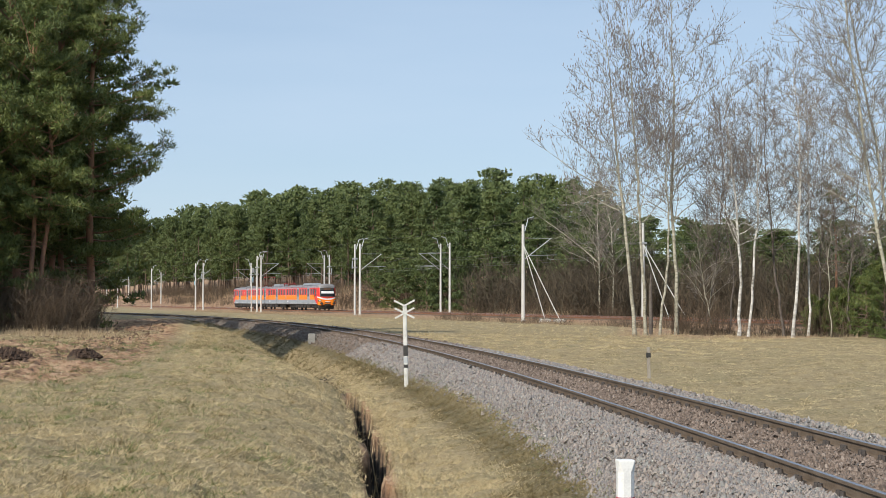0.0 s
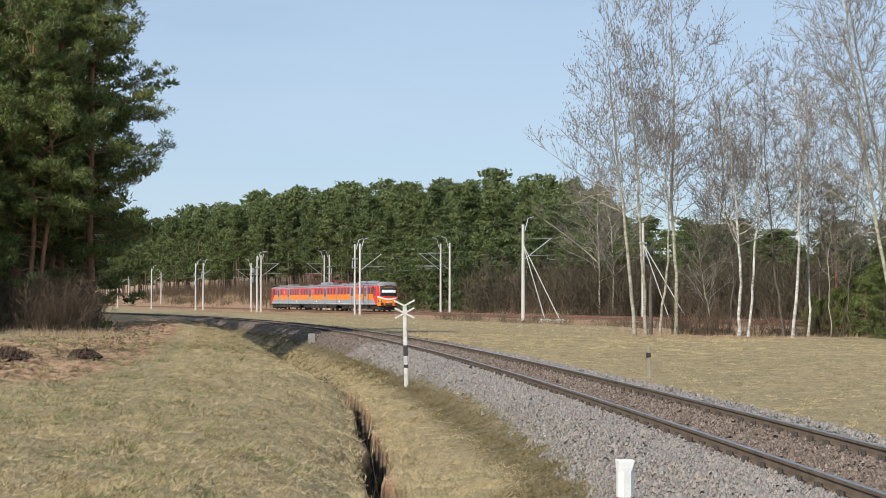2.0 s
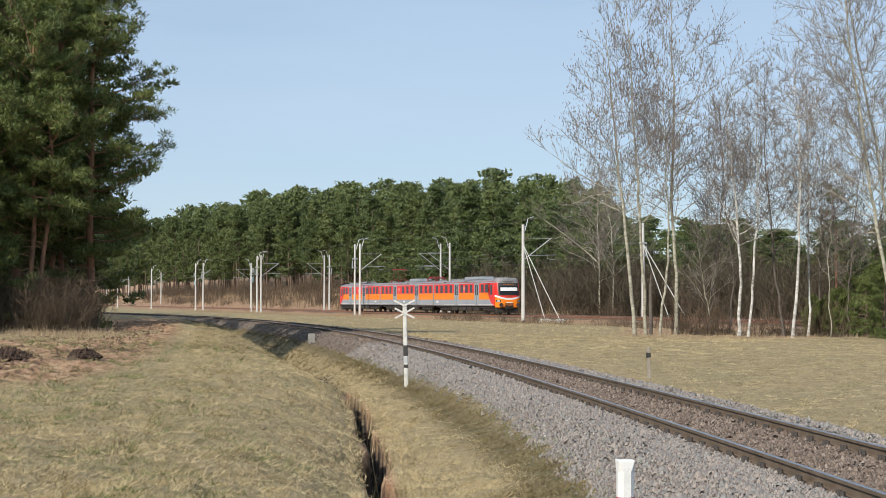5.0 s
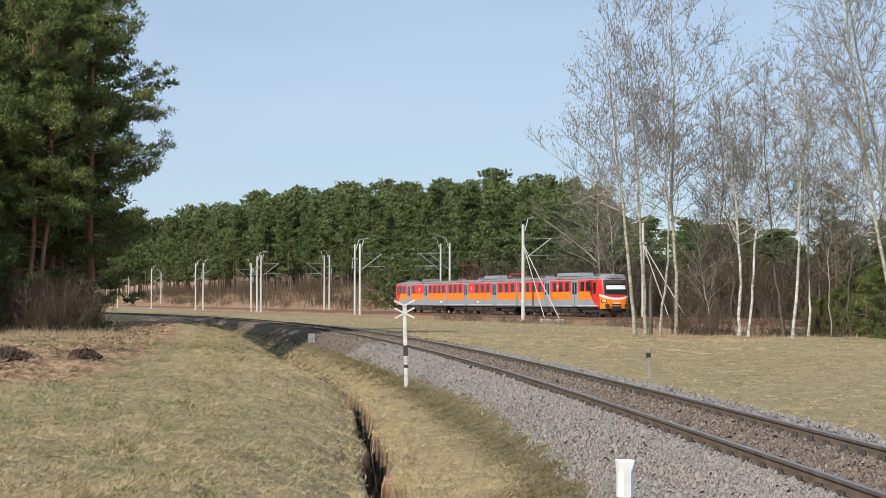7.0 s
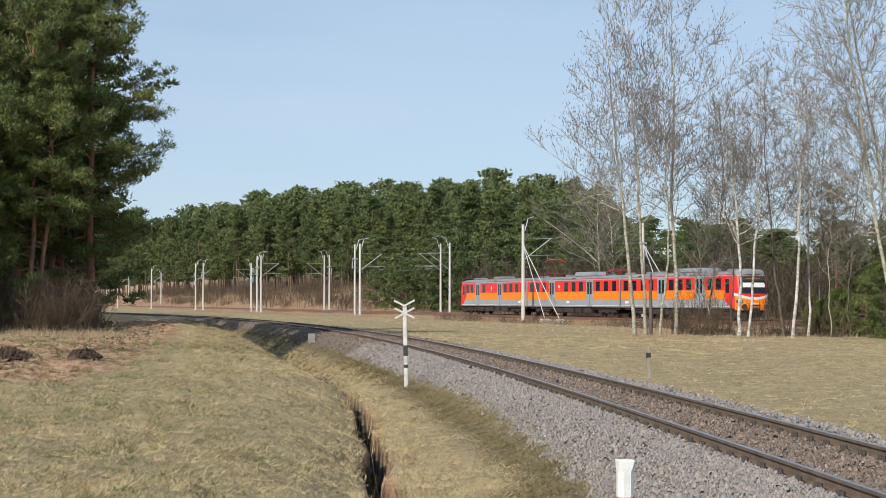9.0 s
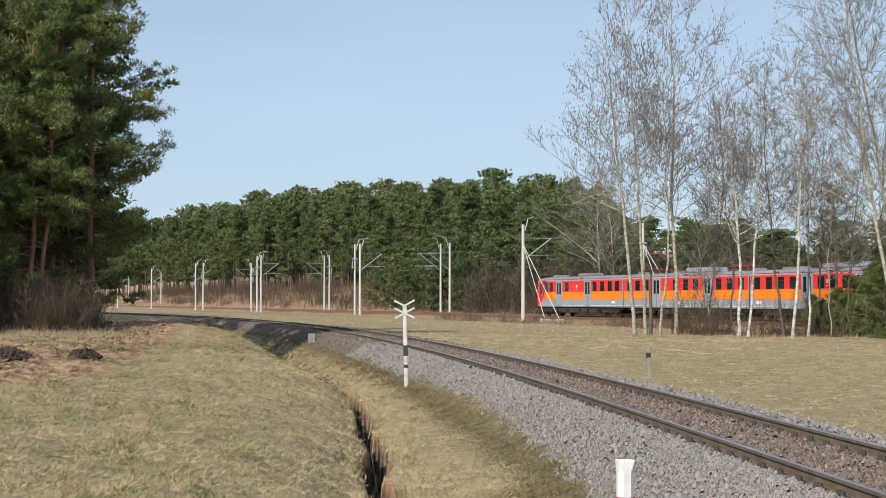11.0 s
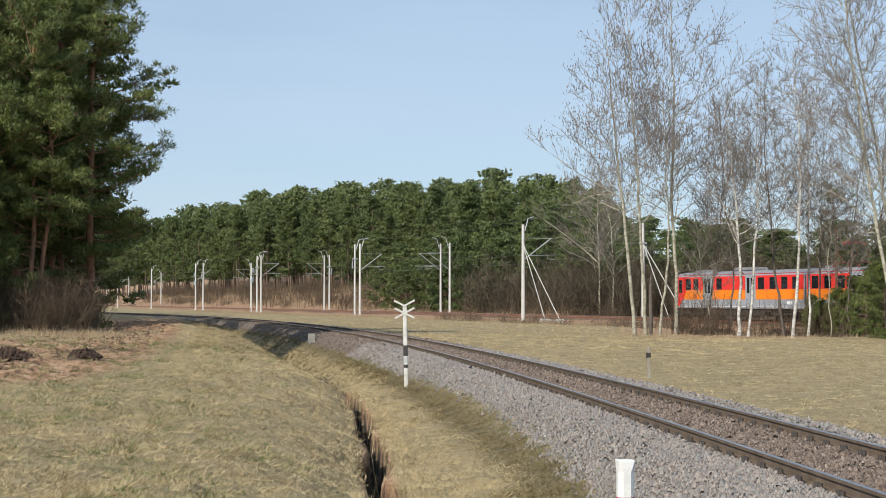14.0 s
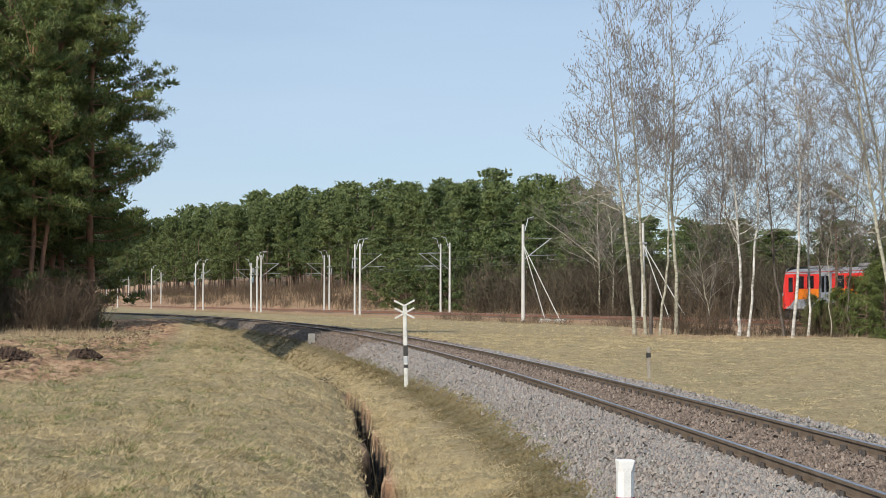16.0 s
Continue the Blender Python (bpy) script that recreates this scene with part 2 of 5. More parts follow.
def boxes(name, mat, *spans, bevel=0.0):
    """One mesh of boxes given by their low and high corners."""
    bm = bmesh.new()
    for a, b in spans:
        r = bmesh.ops.create_cube(bm, size=1)
        for v in r["verts"]:
            for i in range(3):
                v.co[i] = a[i] if v.co[i] < 0 else b[i]
    if bevel:
        bmesh.ops.bevel(bm, geom=bm.edges[:], offset=bevel, segments=2, affect="EDGES", clamp_overlap=True)
    me = bpy.data.meshes.new(name)
    bm.to_mesh(me)
    bm.free()
    me.materials.append(mat)
    return me


def tube(heap, path, radii, sides=8, mat=0, cap=True):
    """A round bar along a path of points."""
    p = np.asarray(path, float)
    r = np.broadcast_to(np.asarray(radii, float), (len(p),))
    tan = np.gradient(p, axis=0)
    tan /= np.linalg.norm(tan, axis=1)[:, None] + 1e-9
    ref = np.array([1.0, 0, 0]) if abs(tan[0][0]) < 0.8 else np.array([0, 0, 1.0])
    a = np.cross(tan, ref)
    a /= np.linalg.norm(a, axis=1)[:, None] + 1e-9
    b = np.cross(tan, a)
    ang = np.linspace(0, 2 * math.pi, sides, endpoint=False)
    v = p[:, None] + r[:, None, None] * (a[:, None] * np.cos(ang)[None, :, None] + b[:, None] * np.sin(ang)[None, :, None])
    k = len(p)
    i, j = np.meshgrid(np.arange(k - 1), np.arange(sides), indexing="ij")
    j2 = (j + 1) % sides
    f = np.stack([i * sides + j, i * sides + j2, (i + 1) * sides + j2, (i + 1) * sides + j], -1).reshape(-1, 4)
    heap.add(v.reshape(-1, 3), f, mat)
    if cap:
        for e, q in ((0, p[0]), (k - 1, p[-1])):
            ring = v[e]
            heap.add(np.vstack([ring, q]), [(s, (s + 1) % sides, sides) for s in range(sides)], mat)


def prisms(heap, a, b, ra, rb, mat=0):
    """Many thin three-sided twigs at once, from points a to points b."""
    a, b = np.asarray(a, float), np.asarray(b, float)
    d = b - a
    d /= np.linalg.norm(d, axis=1)[:, None] + 1e-9
    ref = np.where(np.abs(d[:, 2:3]) < 0.9, np.array([[0, 0, 1.0]]), np.array([[1.0, 0, 0]]))
    u = np.cross(d, ref)
    u /= np.linalg.norm(u, axis=1)[:, None] + 1e-9
    w = np.cross(d, u)
    ra, rb = np.asarray(ra, float)[:, None], np.asarray(rb, float)[:, None]
    rows = []
    for base, r in ((a, ra), (b, rb)):
        for k in range(3):
            g = 2.0944 * k
            rows.append(base + r * (u * math.cos(g) + w * math.sin(g)))
    v = np.stack(rows, 1).reshape(-1, 3)
    tri = np.array([(0, 1, 4), (0, 4, 3), (1, 2, 5), (1, 5, 4), (2, 0, 3), (2, 3, 5)])
    f = (np.arange(len(a))[:, None, None] * 6 + tri[None]).reshape(-1, 3)
    heap.add(v, f, mat)


def blades(heap, base, tip, width, rng, mat=0):
    """Many slender triangles, each from a base point to its tip."""
    d = tip - base
    side = np.cross(d, rng.normal(size=d.shape))
    side /= np.linalg.norm(side, axis=1)[:, None] + 1e-9
    w = np.broadcast_to(np.asarray(width, float), (len(base),))[:, None]
    v = np.stack([base - side * w, base + side * w, tip], 1).reshape(-1, 3)
    heap.add(v, np.arange(len(v)).reshape(-1, 3), mat)


# ---- lines of the two railways ----
CT = np.array((-1.478e-06, -0.000516, -0.06678, 5.41))
CD = np.polyder(CT)
DIR = Vector((0.3254, -0.9456, 0))
NOR = Vector((0.9456, 0.3254, 0))
P0 = Vector((0, 193.0, 0))
HEAD = math.atan2(DIR.y, DIR.x)


def cx(y):
    """Middle of the curved near track; it runs out straight beyond 220 m."""
    y = np.asarray(y, float)
    k = np.clip(y, -60, 220)
    return np.polyval(CT, k) + np.polyval(CD, k) * (np.clip(y, -200, 420) - k)


def cs(y):
    return np.polyval(CD, np.clip(np.asarray(y, float), -60, 220))


def hump(x, y, x0, y0, rx, ry, h):
    return h * np.exp(-((x - x0) / rx) ** 2 - ((y - y0) / ry) ** 2)


def wave(x, y, s):
    return np.sin(x * s * 1.0 + 1.3 * np.sin(y * s * 0.7)) * np.cos(y * s * 0.83 + 1.1 * np.sin(x * s * 0.6))


PD = [-2000, -60, -30, -12, -8, -6.5, -5.5, -4.76, -4.70, -4.34, -4.28, -3.0, -2.35, -1.62, 1.75, 2.4, 4, 30, 80, 2000]
PZ = [0.3, 0.25, 0.12, 0.06, 0.0, -0.12, -0.48, -0.88, -1.75, -1.75, -0.86, -0.72, -0.56, -0.145, -0.145, -0.42, -0.36, -0.55, -0.6, -0.6]
# farther on the bank stands higher and the ditch opens into a hollow
FD = [-2000, -60, -30, -12, -8.4, -7.0, -5.8, -5.0, -4.2, -3.2, -2.35, -1.62, 1.75, 2.4, 4, 30, 80, 2000]
FZ = [0.3, 0.25, 0.15, 0.14, 0.16, 0.06, -0.8, -1.45, -1.4, -0.9, -0.58, -0.145, -0.145, -0.42, -0.36, -0.55, -0.6, -0.6]


def drift(y):
    """The trench comes nearer to the track away from the road."""
    return np.interp(y, [20, 36], [-0.08, 0.42])


def shoulder(y):
    """Where the loose ballast ends against the verge."""
    return np.interp(y, [15, 20, 24, 32, 40, 48, 60], [-2.42, -2.26, -2.16, -2.0, -2.12, -2.27, -2.4]) + 0.05 * np.sin(np.asarray(y) * 3.1) + 0.04 * np.sin(np.asarray(y) * 7.3)


def ground_z(x, y):
    """Height of the ground over the rail heads' level."""
    x, y = np.asarray(x, float), np.asarray(y, float)
    d = (x - cx(y)) / np.sqrt(1 + cs(y) ** 2)
    wob = 0.12 * np.sin(y * 0.9) + 0.08 * np.sin(y * 2.3 + 1)
    dd = np.where(d < -3.4, d + wob * np.clip((-3.4 - d), 0, 1), d)
    dd = dd - drift(y) * np.clip((d + 7.5) / 2, 0, 1) * np.clip((-2.5 - d) / 1.2, 0, 1)
    z = np.interp(dd, PD, PZ)
    open_up = np.clip((y - 42) / 22, 0, 1)
    z = z * (1 - open_up) + np.interp(dd, FD, FZ) * open_up
    off = np.clip((np.abs(d) - 2.4) / 2, 0, 1)
    z = z + off * (0.045 * wave(x, y, 1.7) + 0.06 * wave(x + 5, y, 0.55) + 0.05 * wave(x, y + 3, 4.1) * np.where(d < 0, 1, 0.5) + 0.036 * wave(x + 2, y, 8.3) * ((y < 70) & (d < 0)))
    z = z + np.clip((d - 5) / 6, 0, 1) * np.clip((100 - y) / 10, 0, 1) * (0.10 * wave(x, y, 0.36) + 0.05 * wave(x + 3, y, 0.9))
    # heaps and ruts of turned soil on the bank
    for h in ((-10.0, 37.6, 0.7, 0.7, 0.12), (-9.0, 40.8, 0.5, 0.6, 0.10), (-10.9, 48, 1.6, 0.5, 0.14), (-9.0, 37, 1.6, 0.5, 0.10), (-13.5, 47, 1.5, 0.7, 0.25), (-13, 74, 3.0, 1.2, 0.35), (-15, 88, 3.0, 1.5, 0.4), (-8.0, 66, 1.0, 2.0, 0.12)):
        z = z + hump(x, y, *h)
    # the double track's formation, and rough rising ground behind it
    q = x * 0.9456 + y * 0.3254 - 62.8
    far = np.interp(q, [-9, -4.2, -2.9, -1.7, 5.7, 6.8, 9, 16, 30, 60, 100, 170], [-0.85, -0.7, -0.5, -0.22, -0.22, -0.5, -0.3, 2.9, 4.4, 5.6, 10.0, 12.0])
    along = np.clip((y - 215) / 75, 0.12, 1)
    far = np.where(q > 9, -0.5 + (far + 0.5) * along, far)
    far = far + np.interp(q, [40, 100, 170], [0, 10, 26]) * np.clip((0.05 - x / np.maximum(y, 1)) / 0.1, 0, 1)
    far = far + np.where(q > 8, 0.25 * wave(x, y, 0.45), 0)
    w = np.clip((q + 9) / 4.5, 0, 1)
    z = z * (1 - w) + far * w
    # the crossing road's level under the eye
    r = np.clip((11 - y) / 5, 0, 1) * np.clip((y + 12) / 5, 0, 1)
    return z * (1 - r) + np.where(np.abs(d) < 2.4, z, -0.06) * r


def on_ground(x, y, sink=0.05):
    return Vector((x, y, float(ground_z(x, y)) - sink))


# ---- ground ----
def build_ground():
    ys = np.concatenate([np.arange(-40, 12, 2.0), np.arange(12, 60, 0.2), np.arange(60, 130, 0.5), np.arange(130, 330, 2.0), np.geomspace(330, 4000, 30)])
    ds = np.concatenate([-np.geomspace(2500, 30, 24), -np.arange(29.5, 12, -0.5), np.arange(-12, -5.2, 0.16), np.arange(-5.2, -3.6, 0.045), np.arange(-3.6, 3.2, 0.16), np.arange(3.2, 30, 0.5), np.geomspace(30.5, 2500, 50)])
    Y, D = np.meshgrid(ys, ds, indexing="ij")
    X = cx(Y) + D * np.sqrt(1 + cs(Y) ** 2)
    Z = ground_z(X, Y)
    rng = np.random.default_rng(3)
    calm = np.clip((np.abs(D) - 2.3) / 0.6, 0, 1) * (Y < 130) * (np.abs(D) < 13)
    Z = Z + rng.normal(size=Z.shape) * 0.022 * calm
    v = np.stack([X, Y, Z], -1).reshape(-1, 3)
    nc = len(ds)
    i, j = np.meshgrid(np.arange(len(ys) - 1), np.arange(nc - 1), indexing="ij")
    f = np.stack([i * nc + j, i * nc + j + 1, (i + 1) * nc + j + 1, (i + 1) * nc + j], -1).reshape(-1, 4)
    me = bpy.data.meshes.new("ground")
    me.vertices.add(len(v))
    me.vertices.foreach_set("co", v.ravel())
    me.loops.add(len(f) * 4)
    me.loops.foreach_set("vertex_index", f.ravel().astype(np.int32))
    me.polygons.add(len(f))
    me.polygons.foreach_set("loop_start", np.arange(0, len(f) * 4, 4, dtype=np.int32))
    me.polygons.foreach_set("use_smooth", np.ones(len(f), bool))
    me.update(calc_edges=True)
    x, y, d = X.ravel(), Y.ravel(), D.ravel()
    q = x * 0.9456 + y * 0.3254 - 62.8
    # soil: where the bank was dug over, and bare brown ground by the double track
    edge = np.interp(y, [28, 34, 50, 64, 100], [-6.7, -6.5, -8.0, -10.0, -15.2])
    soil = np.clip((edge - x) / 1.2, 0, 1) * np.clip((y - 28 + 0.1 * (x + 8)) / 3, 0, 1) * np.clip((120 - y) / 6, 0, 1) * (d < -6.5)
    soil *= np.where((y > 56) & (y < 72) & (x < -12.5), 0.35, 1.0)
    soil = np.maximum(soil, 0.95 * np.clip((q + 6.5) / 4, 0, 1) * (q < 8))
    soil = np.maximum(soil, 0.75 * (q > 8))
    # leaf litter under the bare trees
    soil = np.maximum(soil, 0.8 * np.clip((x / np.maximum(y, 1) - 0.10) / 0.02, 0, 1) * np.clip((y - 87) / 3, 0, 1) * (q < -4) * (y < 130))
    soil = np.maximum(soil, 1.0 * np.exp(-((d + 4.5 - drift(y)) / 0.24) ** 4) * (y < 60))
    green = 0.10 * (d > 3) * (wave(x, y, 0.25) > 0) + 0.8 * np.exp(-((d + 2.55) / 0.5) ** 2) + 0.08 * (d > 3) + 0.12 * (d < -6)
    green = np.maximum(green, 0.35 * np.exp(-((d + 9) / 4) ** 2) * (y < 36))
    grav = np.clip((np.where(d < 0, -shoulder(y), 2.45) - np.abs(d)) / 0.22, 0, 1) * (y < 420)
    grav = np.maximum(grav, 0.3 * np.clip((2.6 - np.abs(q)) / 0.6, 0, 1))
    grav = np.maximum(grav, 0.3 * np.clip((2.6 - np.abs(q - 4)) / 0.6, 0, 1))
    # mud colour climbs the sunlit ditch wall, painting shade on it
    above_mud_shade = np.clip((Z.ravel() + 1.08) / 0.12, 0, 1)
    dry = np.where((np.abs(d + 4.4) < 0.85) & (y < 62), above_mud_shade, 1.0)
    for hx, hy in ((-10.0, 37.4), (-9.0, 40.5), (-9.6, 48.4)):
        dry = np.minimum(dry, 1 - 0.75 * np.exp(-((x - hx + 0.1) / 0.6) ** 2 - ((y - hy + 0.4) / 0.8) ** 2))
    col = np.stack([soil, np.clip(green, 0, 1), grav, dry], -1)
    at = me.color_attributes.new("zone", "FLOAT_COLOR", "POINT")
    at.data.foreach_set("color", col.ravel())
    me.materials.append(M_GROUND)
    tagged(new("ground", me), "uneven meadow of dry straw-coloured grass beside railway lines", "ground", kind="structure")


build_ground()


# ---- tracks ----
RAIL_PROFILE = [(-0.07, -0.16), (-0.07, -0.145), (-0.012, -0.12), (-0.009, -0.045), (-0.035, -0.035), (-0.036, -0.006), (0.036, -0.006), (0.035, -0.035), (0.009, -0.045), (0.012, -0.12), (0.07, -0.145), (0.07, -0.16)]
HEAD_PROFILE = [(-0.024, -0.005), (-0.016, 0.0), (0.016, 0.0), (0.024, -0.005)]


def sweep(points, profile, mat):
    """A profile (across, up) carried along a line of (place, sideways) pairs."""
    h = Heap()
    k = len(profile)
    v = [(p.x + s.x * a, p.y + s.y * a, p.z + b) for p, s in points for a, b in profile]
    f = [(i * k + j, i * k + j + 1, (i + 1) * k + j + 1, (i + 1) * k + j) for i in range(len(points) - 1) for j in range(k - 1)]
    h.add(v, f)
    return h.mesh("rail", [mat])


def near_line(off, lo, hi, step):
    out = []
    for y in np.arange(lo, hi, step):
        m = float(cs(y))
        s = Vector((1, -m, 0)).normalized()
        p = Vector((float(cx(y)), float(y), 0)) + s * off
        out.append((p, s))
    return out


def sleeper_mesh():
    return boxes("sleeper", M_SLEEPER, ((-1.28, -0.125, -0.36), (1.28, 0.125, -0.142)), bevel=0.015)


def fastener_mesh():
    h = Heap()
    b = boxes("plate", M_RAIL, ((-0.16, -0.08, -0.145), (0.16, 0.08, -0.128)))
    v = np.array([x.co for x in b.vertices])
    h.add(v, [tuple(p.vertices) for p in b.polygons])
    bpy.data.meshes.remove(b)
    for sx in (-1, 1):
        for sy in (-0.05, 0.05):
            tube(h, [(sx * 0.10, sy, -0.14), (sx * 0.10, sy, -0.075)], [0.034, 0.026], 6)
    return h.mesh("rail_fastening", [M_UNDER])


def build_near_track():
    track = tagged(new("railway_track"), "single curved railway track with rusty rails on stone ballast", "railway track", kind="structure")
    for off in (-0.7525, 0.7525):
        line = near_line(off, -30, 60, 0.5) + near_line(off, 60, 330, 2.0)
        r = part("rail", sweep(line, RAIL_PROFILE, M_RAIL), track, "rusty steel rail")
        part("rail_head", sweep(line, HEAD_PROFILE, M_RAILTOP), r, "polished running surface")
    sl, fa = sleeper_mesh(), fastener_mesh()
    y = 10.0
    k = 0
    while y < 130 and k < 300:
        m = float(cs(y))
        turn = Matrix.Translation((float(cx(y)), y, 0)) @ Matrix.Rotation(math.atan2(-m, 1), 4, "Z")
        s = part("sleeper", sl, track, at=turn)
        if y < 75:
            for off in (-0.7525, 0.7525):
                part("rail_fastening", fa, s, at=Matrix.Translation((off, 0, 0)))
        y += 0.62 / math.sqrt(1 + m * m)
        k += 1


build_near_track()


def build_far_tracks():
    for q in (0.0, 4.0):
        track = tagged(new("railway_track"), "straight electrified railway track with brown rusty rails", "railway track", kind="structure")
        for off in (-0.7525, 0.7525):
            pts = [(P0 + NOR * (q + off) + DIR * s, NOR) for s in np.arange(-420, 190, 10.0)]
            r = part("rail", sweep(pts, RAIL_PROFILE, M_RUSTRAIL), track, "rusty steel rail")
            part("rail_head", sweep(pts, HEAD_PROFILE, M_RAILTOP), r, "worn running surface")
        sl = boxes("sleeper", M_SLEEPER, ((-0.13, -1.28, -0.30), (0.13, 1.28, -0.172)))
        for i in range(250):
            p = P0 + NOR * q + DIR * (100 - i * 0.75)
            part("sleeper", sl, track, at=Matrix.Translation(p) @ Matrix.Rotation(HEAD, 4, "Z"))


build_far_tracks()


def build_ballast():
    rng = np.random.default_rng(11)
    chip = np.array([(1, 0, -0.4), (-0.2, 1, -0.4), (-1, -0.1, -0.4), (0.1, -1, -0.4), (0.35, 0.1, 0.75), (-0.35, -0.1, 0.7)], float)
    tri = np.array([(0, 1, 4), (1, 5, 4), (1, 2, 5), (2, 3, 5), (3, 4, 5), (3, 0, 4)])
    for name, lo, hi, count, size, mat, lab in (("ballast_stones", -2.5, -0.85, 62000, 0.0175, M_STONE, "loose grey and pinkish crushed stone on the track's shoulder"),
                                               ("rusty_ballast_stones", -0.85, 0.85, 34000, 0.017, M_STONE_RUST, "rust-stained crushed stone between the rails"),
                                               ("outer_ballast_stones", 0.85, 2.35, 18000, 0.018, M_STONE, "crushed stone on the outer track shoulder"),
                                               ("distant_ballast_stones", -2.5, 2.4, 26000, 0.021, M_STONE_RUST, "brownish crushed stone under the curving track")):
        y = 12.5 + 52 * rng.random(count) ** 1.9 if not name.startswith("distant") else rng.uniform(56, 150, count)
        d = rng.uniform(lo, hi, count)
        s = 1 / np.sqrt(1 + cs(y) ** 2)
        x, yy = cx(y) + d * s, y - d * s * cs(y)
        keep = (np.abs(np.abs(d) - 0.7525) > 0.085) & (d > shoulder(y) - rng.exponential(0.06, count))
        x, yy, y = x[keep], yy[keep], y[keep]
        n = len(x)
        sz = size * rng.lognormal(0, 0.3, n) * (1 + np.clip((y - 20) / 60, 0, 0.6))
        z = ground_z(x, yy) + sz * rng.uniform(0.1, 0.9, n)
        turn, tilt = rng.uniform(0, 6.283, n), rng.normal(size=(n, 2)) * 0.45
        sh = chip[None] * sz[:, None, None] * rng.uniform(0.6, 1.3, (n, 6, 3))
        c, s = np.cos(turn)[:, None], np.sin(turn)[:, None]
        v = np.stack([sh[..., 0] * c - sh[..., 1] * s, sh[..., 0] * s + sh[..., 1] * c, sh[..., 2]], -1)
        v[..., 2] += v[..., 0] * tilt[:, :1] + v[..., 1] * tilt[:, 1:]
        v = v + np.stack([x, yy, z], -1)[:, None]
        h = Heap()
        h.add(v.reshape(-1, 3), (np.arange(n)[:, None, None] * 6 + tri[None]).reshape(-1, 3))
        tagged(new(name, h.mesh(name, [mat])), lab, "gravel", kind="stuff")


build_ballast()


# ---- grass ----
def build_grass():
    rng = np.random.default_rng(21)

    def patch(name, lab, mat, x, y, count, length, lie, width, far=1.0):
        tuft = 0.75 + 0.45 * wave(x, y, 2.3) + 0.35 * wave(x + 4, y + 1, 5.7) + rng.normal(size=len(x)) * 0.2
        tuft = np.clip(tuft, 0.35, 1.6)
        base = np.repeat(np.stack([x, y, ground_z(x, y) - 0.01], -1), count, 0)
        base[:, :2] += rng.normal(size=(len(base), 2)) * 0.06
        swirl = np.repeat(rng.normal(size=(len(x), 2)), count, 0) * 0.55
        comb = np.stack([0.35 + 0.6 * wave(base[:, 0], base[:, 1], 1.1), -0.3 + 0.6 * wave(base[:, 1], base[:, 0], 0.9)], -1)
        lean = (rng.normal(size=(len(base), 2)) * 0.55 + comb * 0.6 + swirl) * lie
        grow = np.repeat(1 + far * np.clip((y - 25) / 60, 0, 1.0), count)
        L = length * rng.lognormal(0, 0.35, len(base)) * grow * np.repeat(tuft, count)
        way = np.concatenate([lean, np.repeat(0.35 + 0.25 * tuft, count)[:, None]], 1)
        way /= np.linalg.norm(way, axis=1)[:, None]
        h = Heap()
        blades(h, base, base + way * L[:, None], width * grow, rng)
        tagged(new(name, h.mesh(name, [mat])), lab, "grass", kind="stuff")

    def spots(n, dlo, dhi, ylo, yhi, power=2.0):
        y = ylo + (yhi - ylo) * rng.random(n) ** power
        d = rng.uniform(dlo, dhi, n)
        return cx(y) + d, y

    x, y = spots(34000, -16, -4.85, 12, 74, 1.7)
    dug = (x < np.interp(y, [28, 34, 50, 64, 100], [-6.7, -6.5, -8.0, -10.0, -15.2])) & (y > 29)
    patch("dry_grass", "matted dry straw grass over the bank", M_STRAW, x[~dug], y[~dug], 12, 0.075, 1.1, 0.0036)
    x, y = x[dug][::8], y[dug][::8]
    patch("sparse_grass", "sparse dead grass on turned soil", M_STRAW, x, y, 6, 0.10, 1.1, 0.006)
    x, y = spots(9000, -15, -5.5, 12, 55)
    clump = wave(x, y, 1.0) + wave(x + 9, y, 2.7) - 0.12 * (x + 5) > 0.05
    patch("green_grass", "fresh green blades between dead grass", M_GREEN, x[clump], y[clump], 13, 0.085, 0.9, 0.0042)
    # old tufts, whose dark colour also paints the shade in pits between tussocks
    x, y = spots(2400, -15, -5.3, 12, 60)
    patch("dead_tufts", "dark brown tufts of old grass, also painting shaded pits on the bank", M_VERGE, x, y, 14, 0.09, 0.8, 0.0045)
    x, y = spots(14000, -4.15, -2.0, 16, 62, 1.7)
    off = x - cx(y)
    olive = (off > -3.05 + 0.35 * wave(x, y, 1.4) + 0.25 * rng.normal(size=len(x))) & (off < shoulder(y) - 0.02)
    patch("verge_grass", "dull olive grass between ditch and ballast", M_VERGE, x[olive], y[olive], 8, 0.075, 1.1, 0.004)
    straw = ~olive & (off < -2.6)
    patch("verge_straw", "dead straw grass along the ditch", M_STRAW, x[straw], y[straw], 8, 0.07, 1.1, 0.0038)
    x, y = spots(900, -2.6, -1.95, 16, 60, 1.5)
    near_edge = np.abs(x - cx(y) - shoulder(y)) < 0.16
    x, y = x[near_edge], y[near_edge]
    patch("verge_green_grass", "short olive-green grass beside the ballast", M_GREEN, x, y, 7, 0.07, 1.0, 0.005)
    x, y = spots(30000, 2.3, 26, 17, 92, 1.15)
    patch("field_grass", "pale dry grass of the open field", M_STRAW, x, y, 7, 0.055, 1.2, 0.0048, 0.6)
    y = rng.uniform(60, 200, 9000)
    x = rng.uniform(-0.2, 0.2, 9000) * y
    ok = (x * 0.9456 + y * 0.3254 - 62.8 < -3.5) & (x - cx(y) > 2.6)
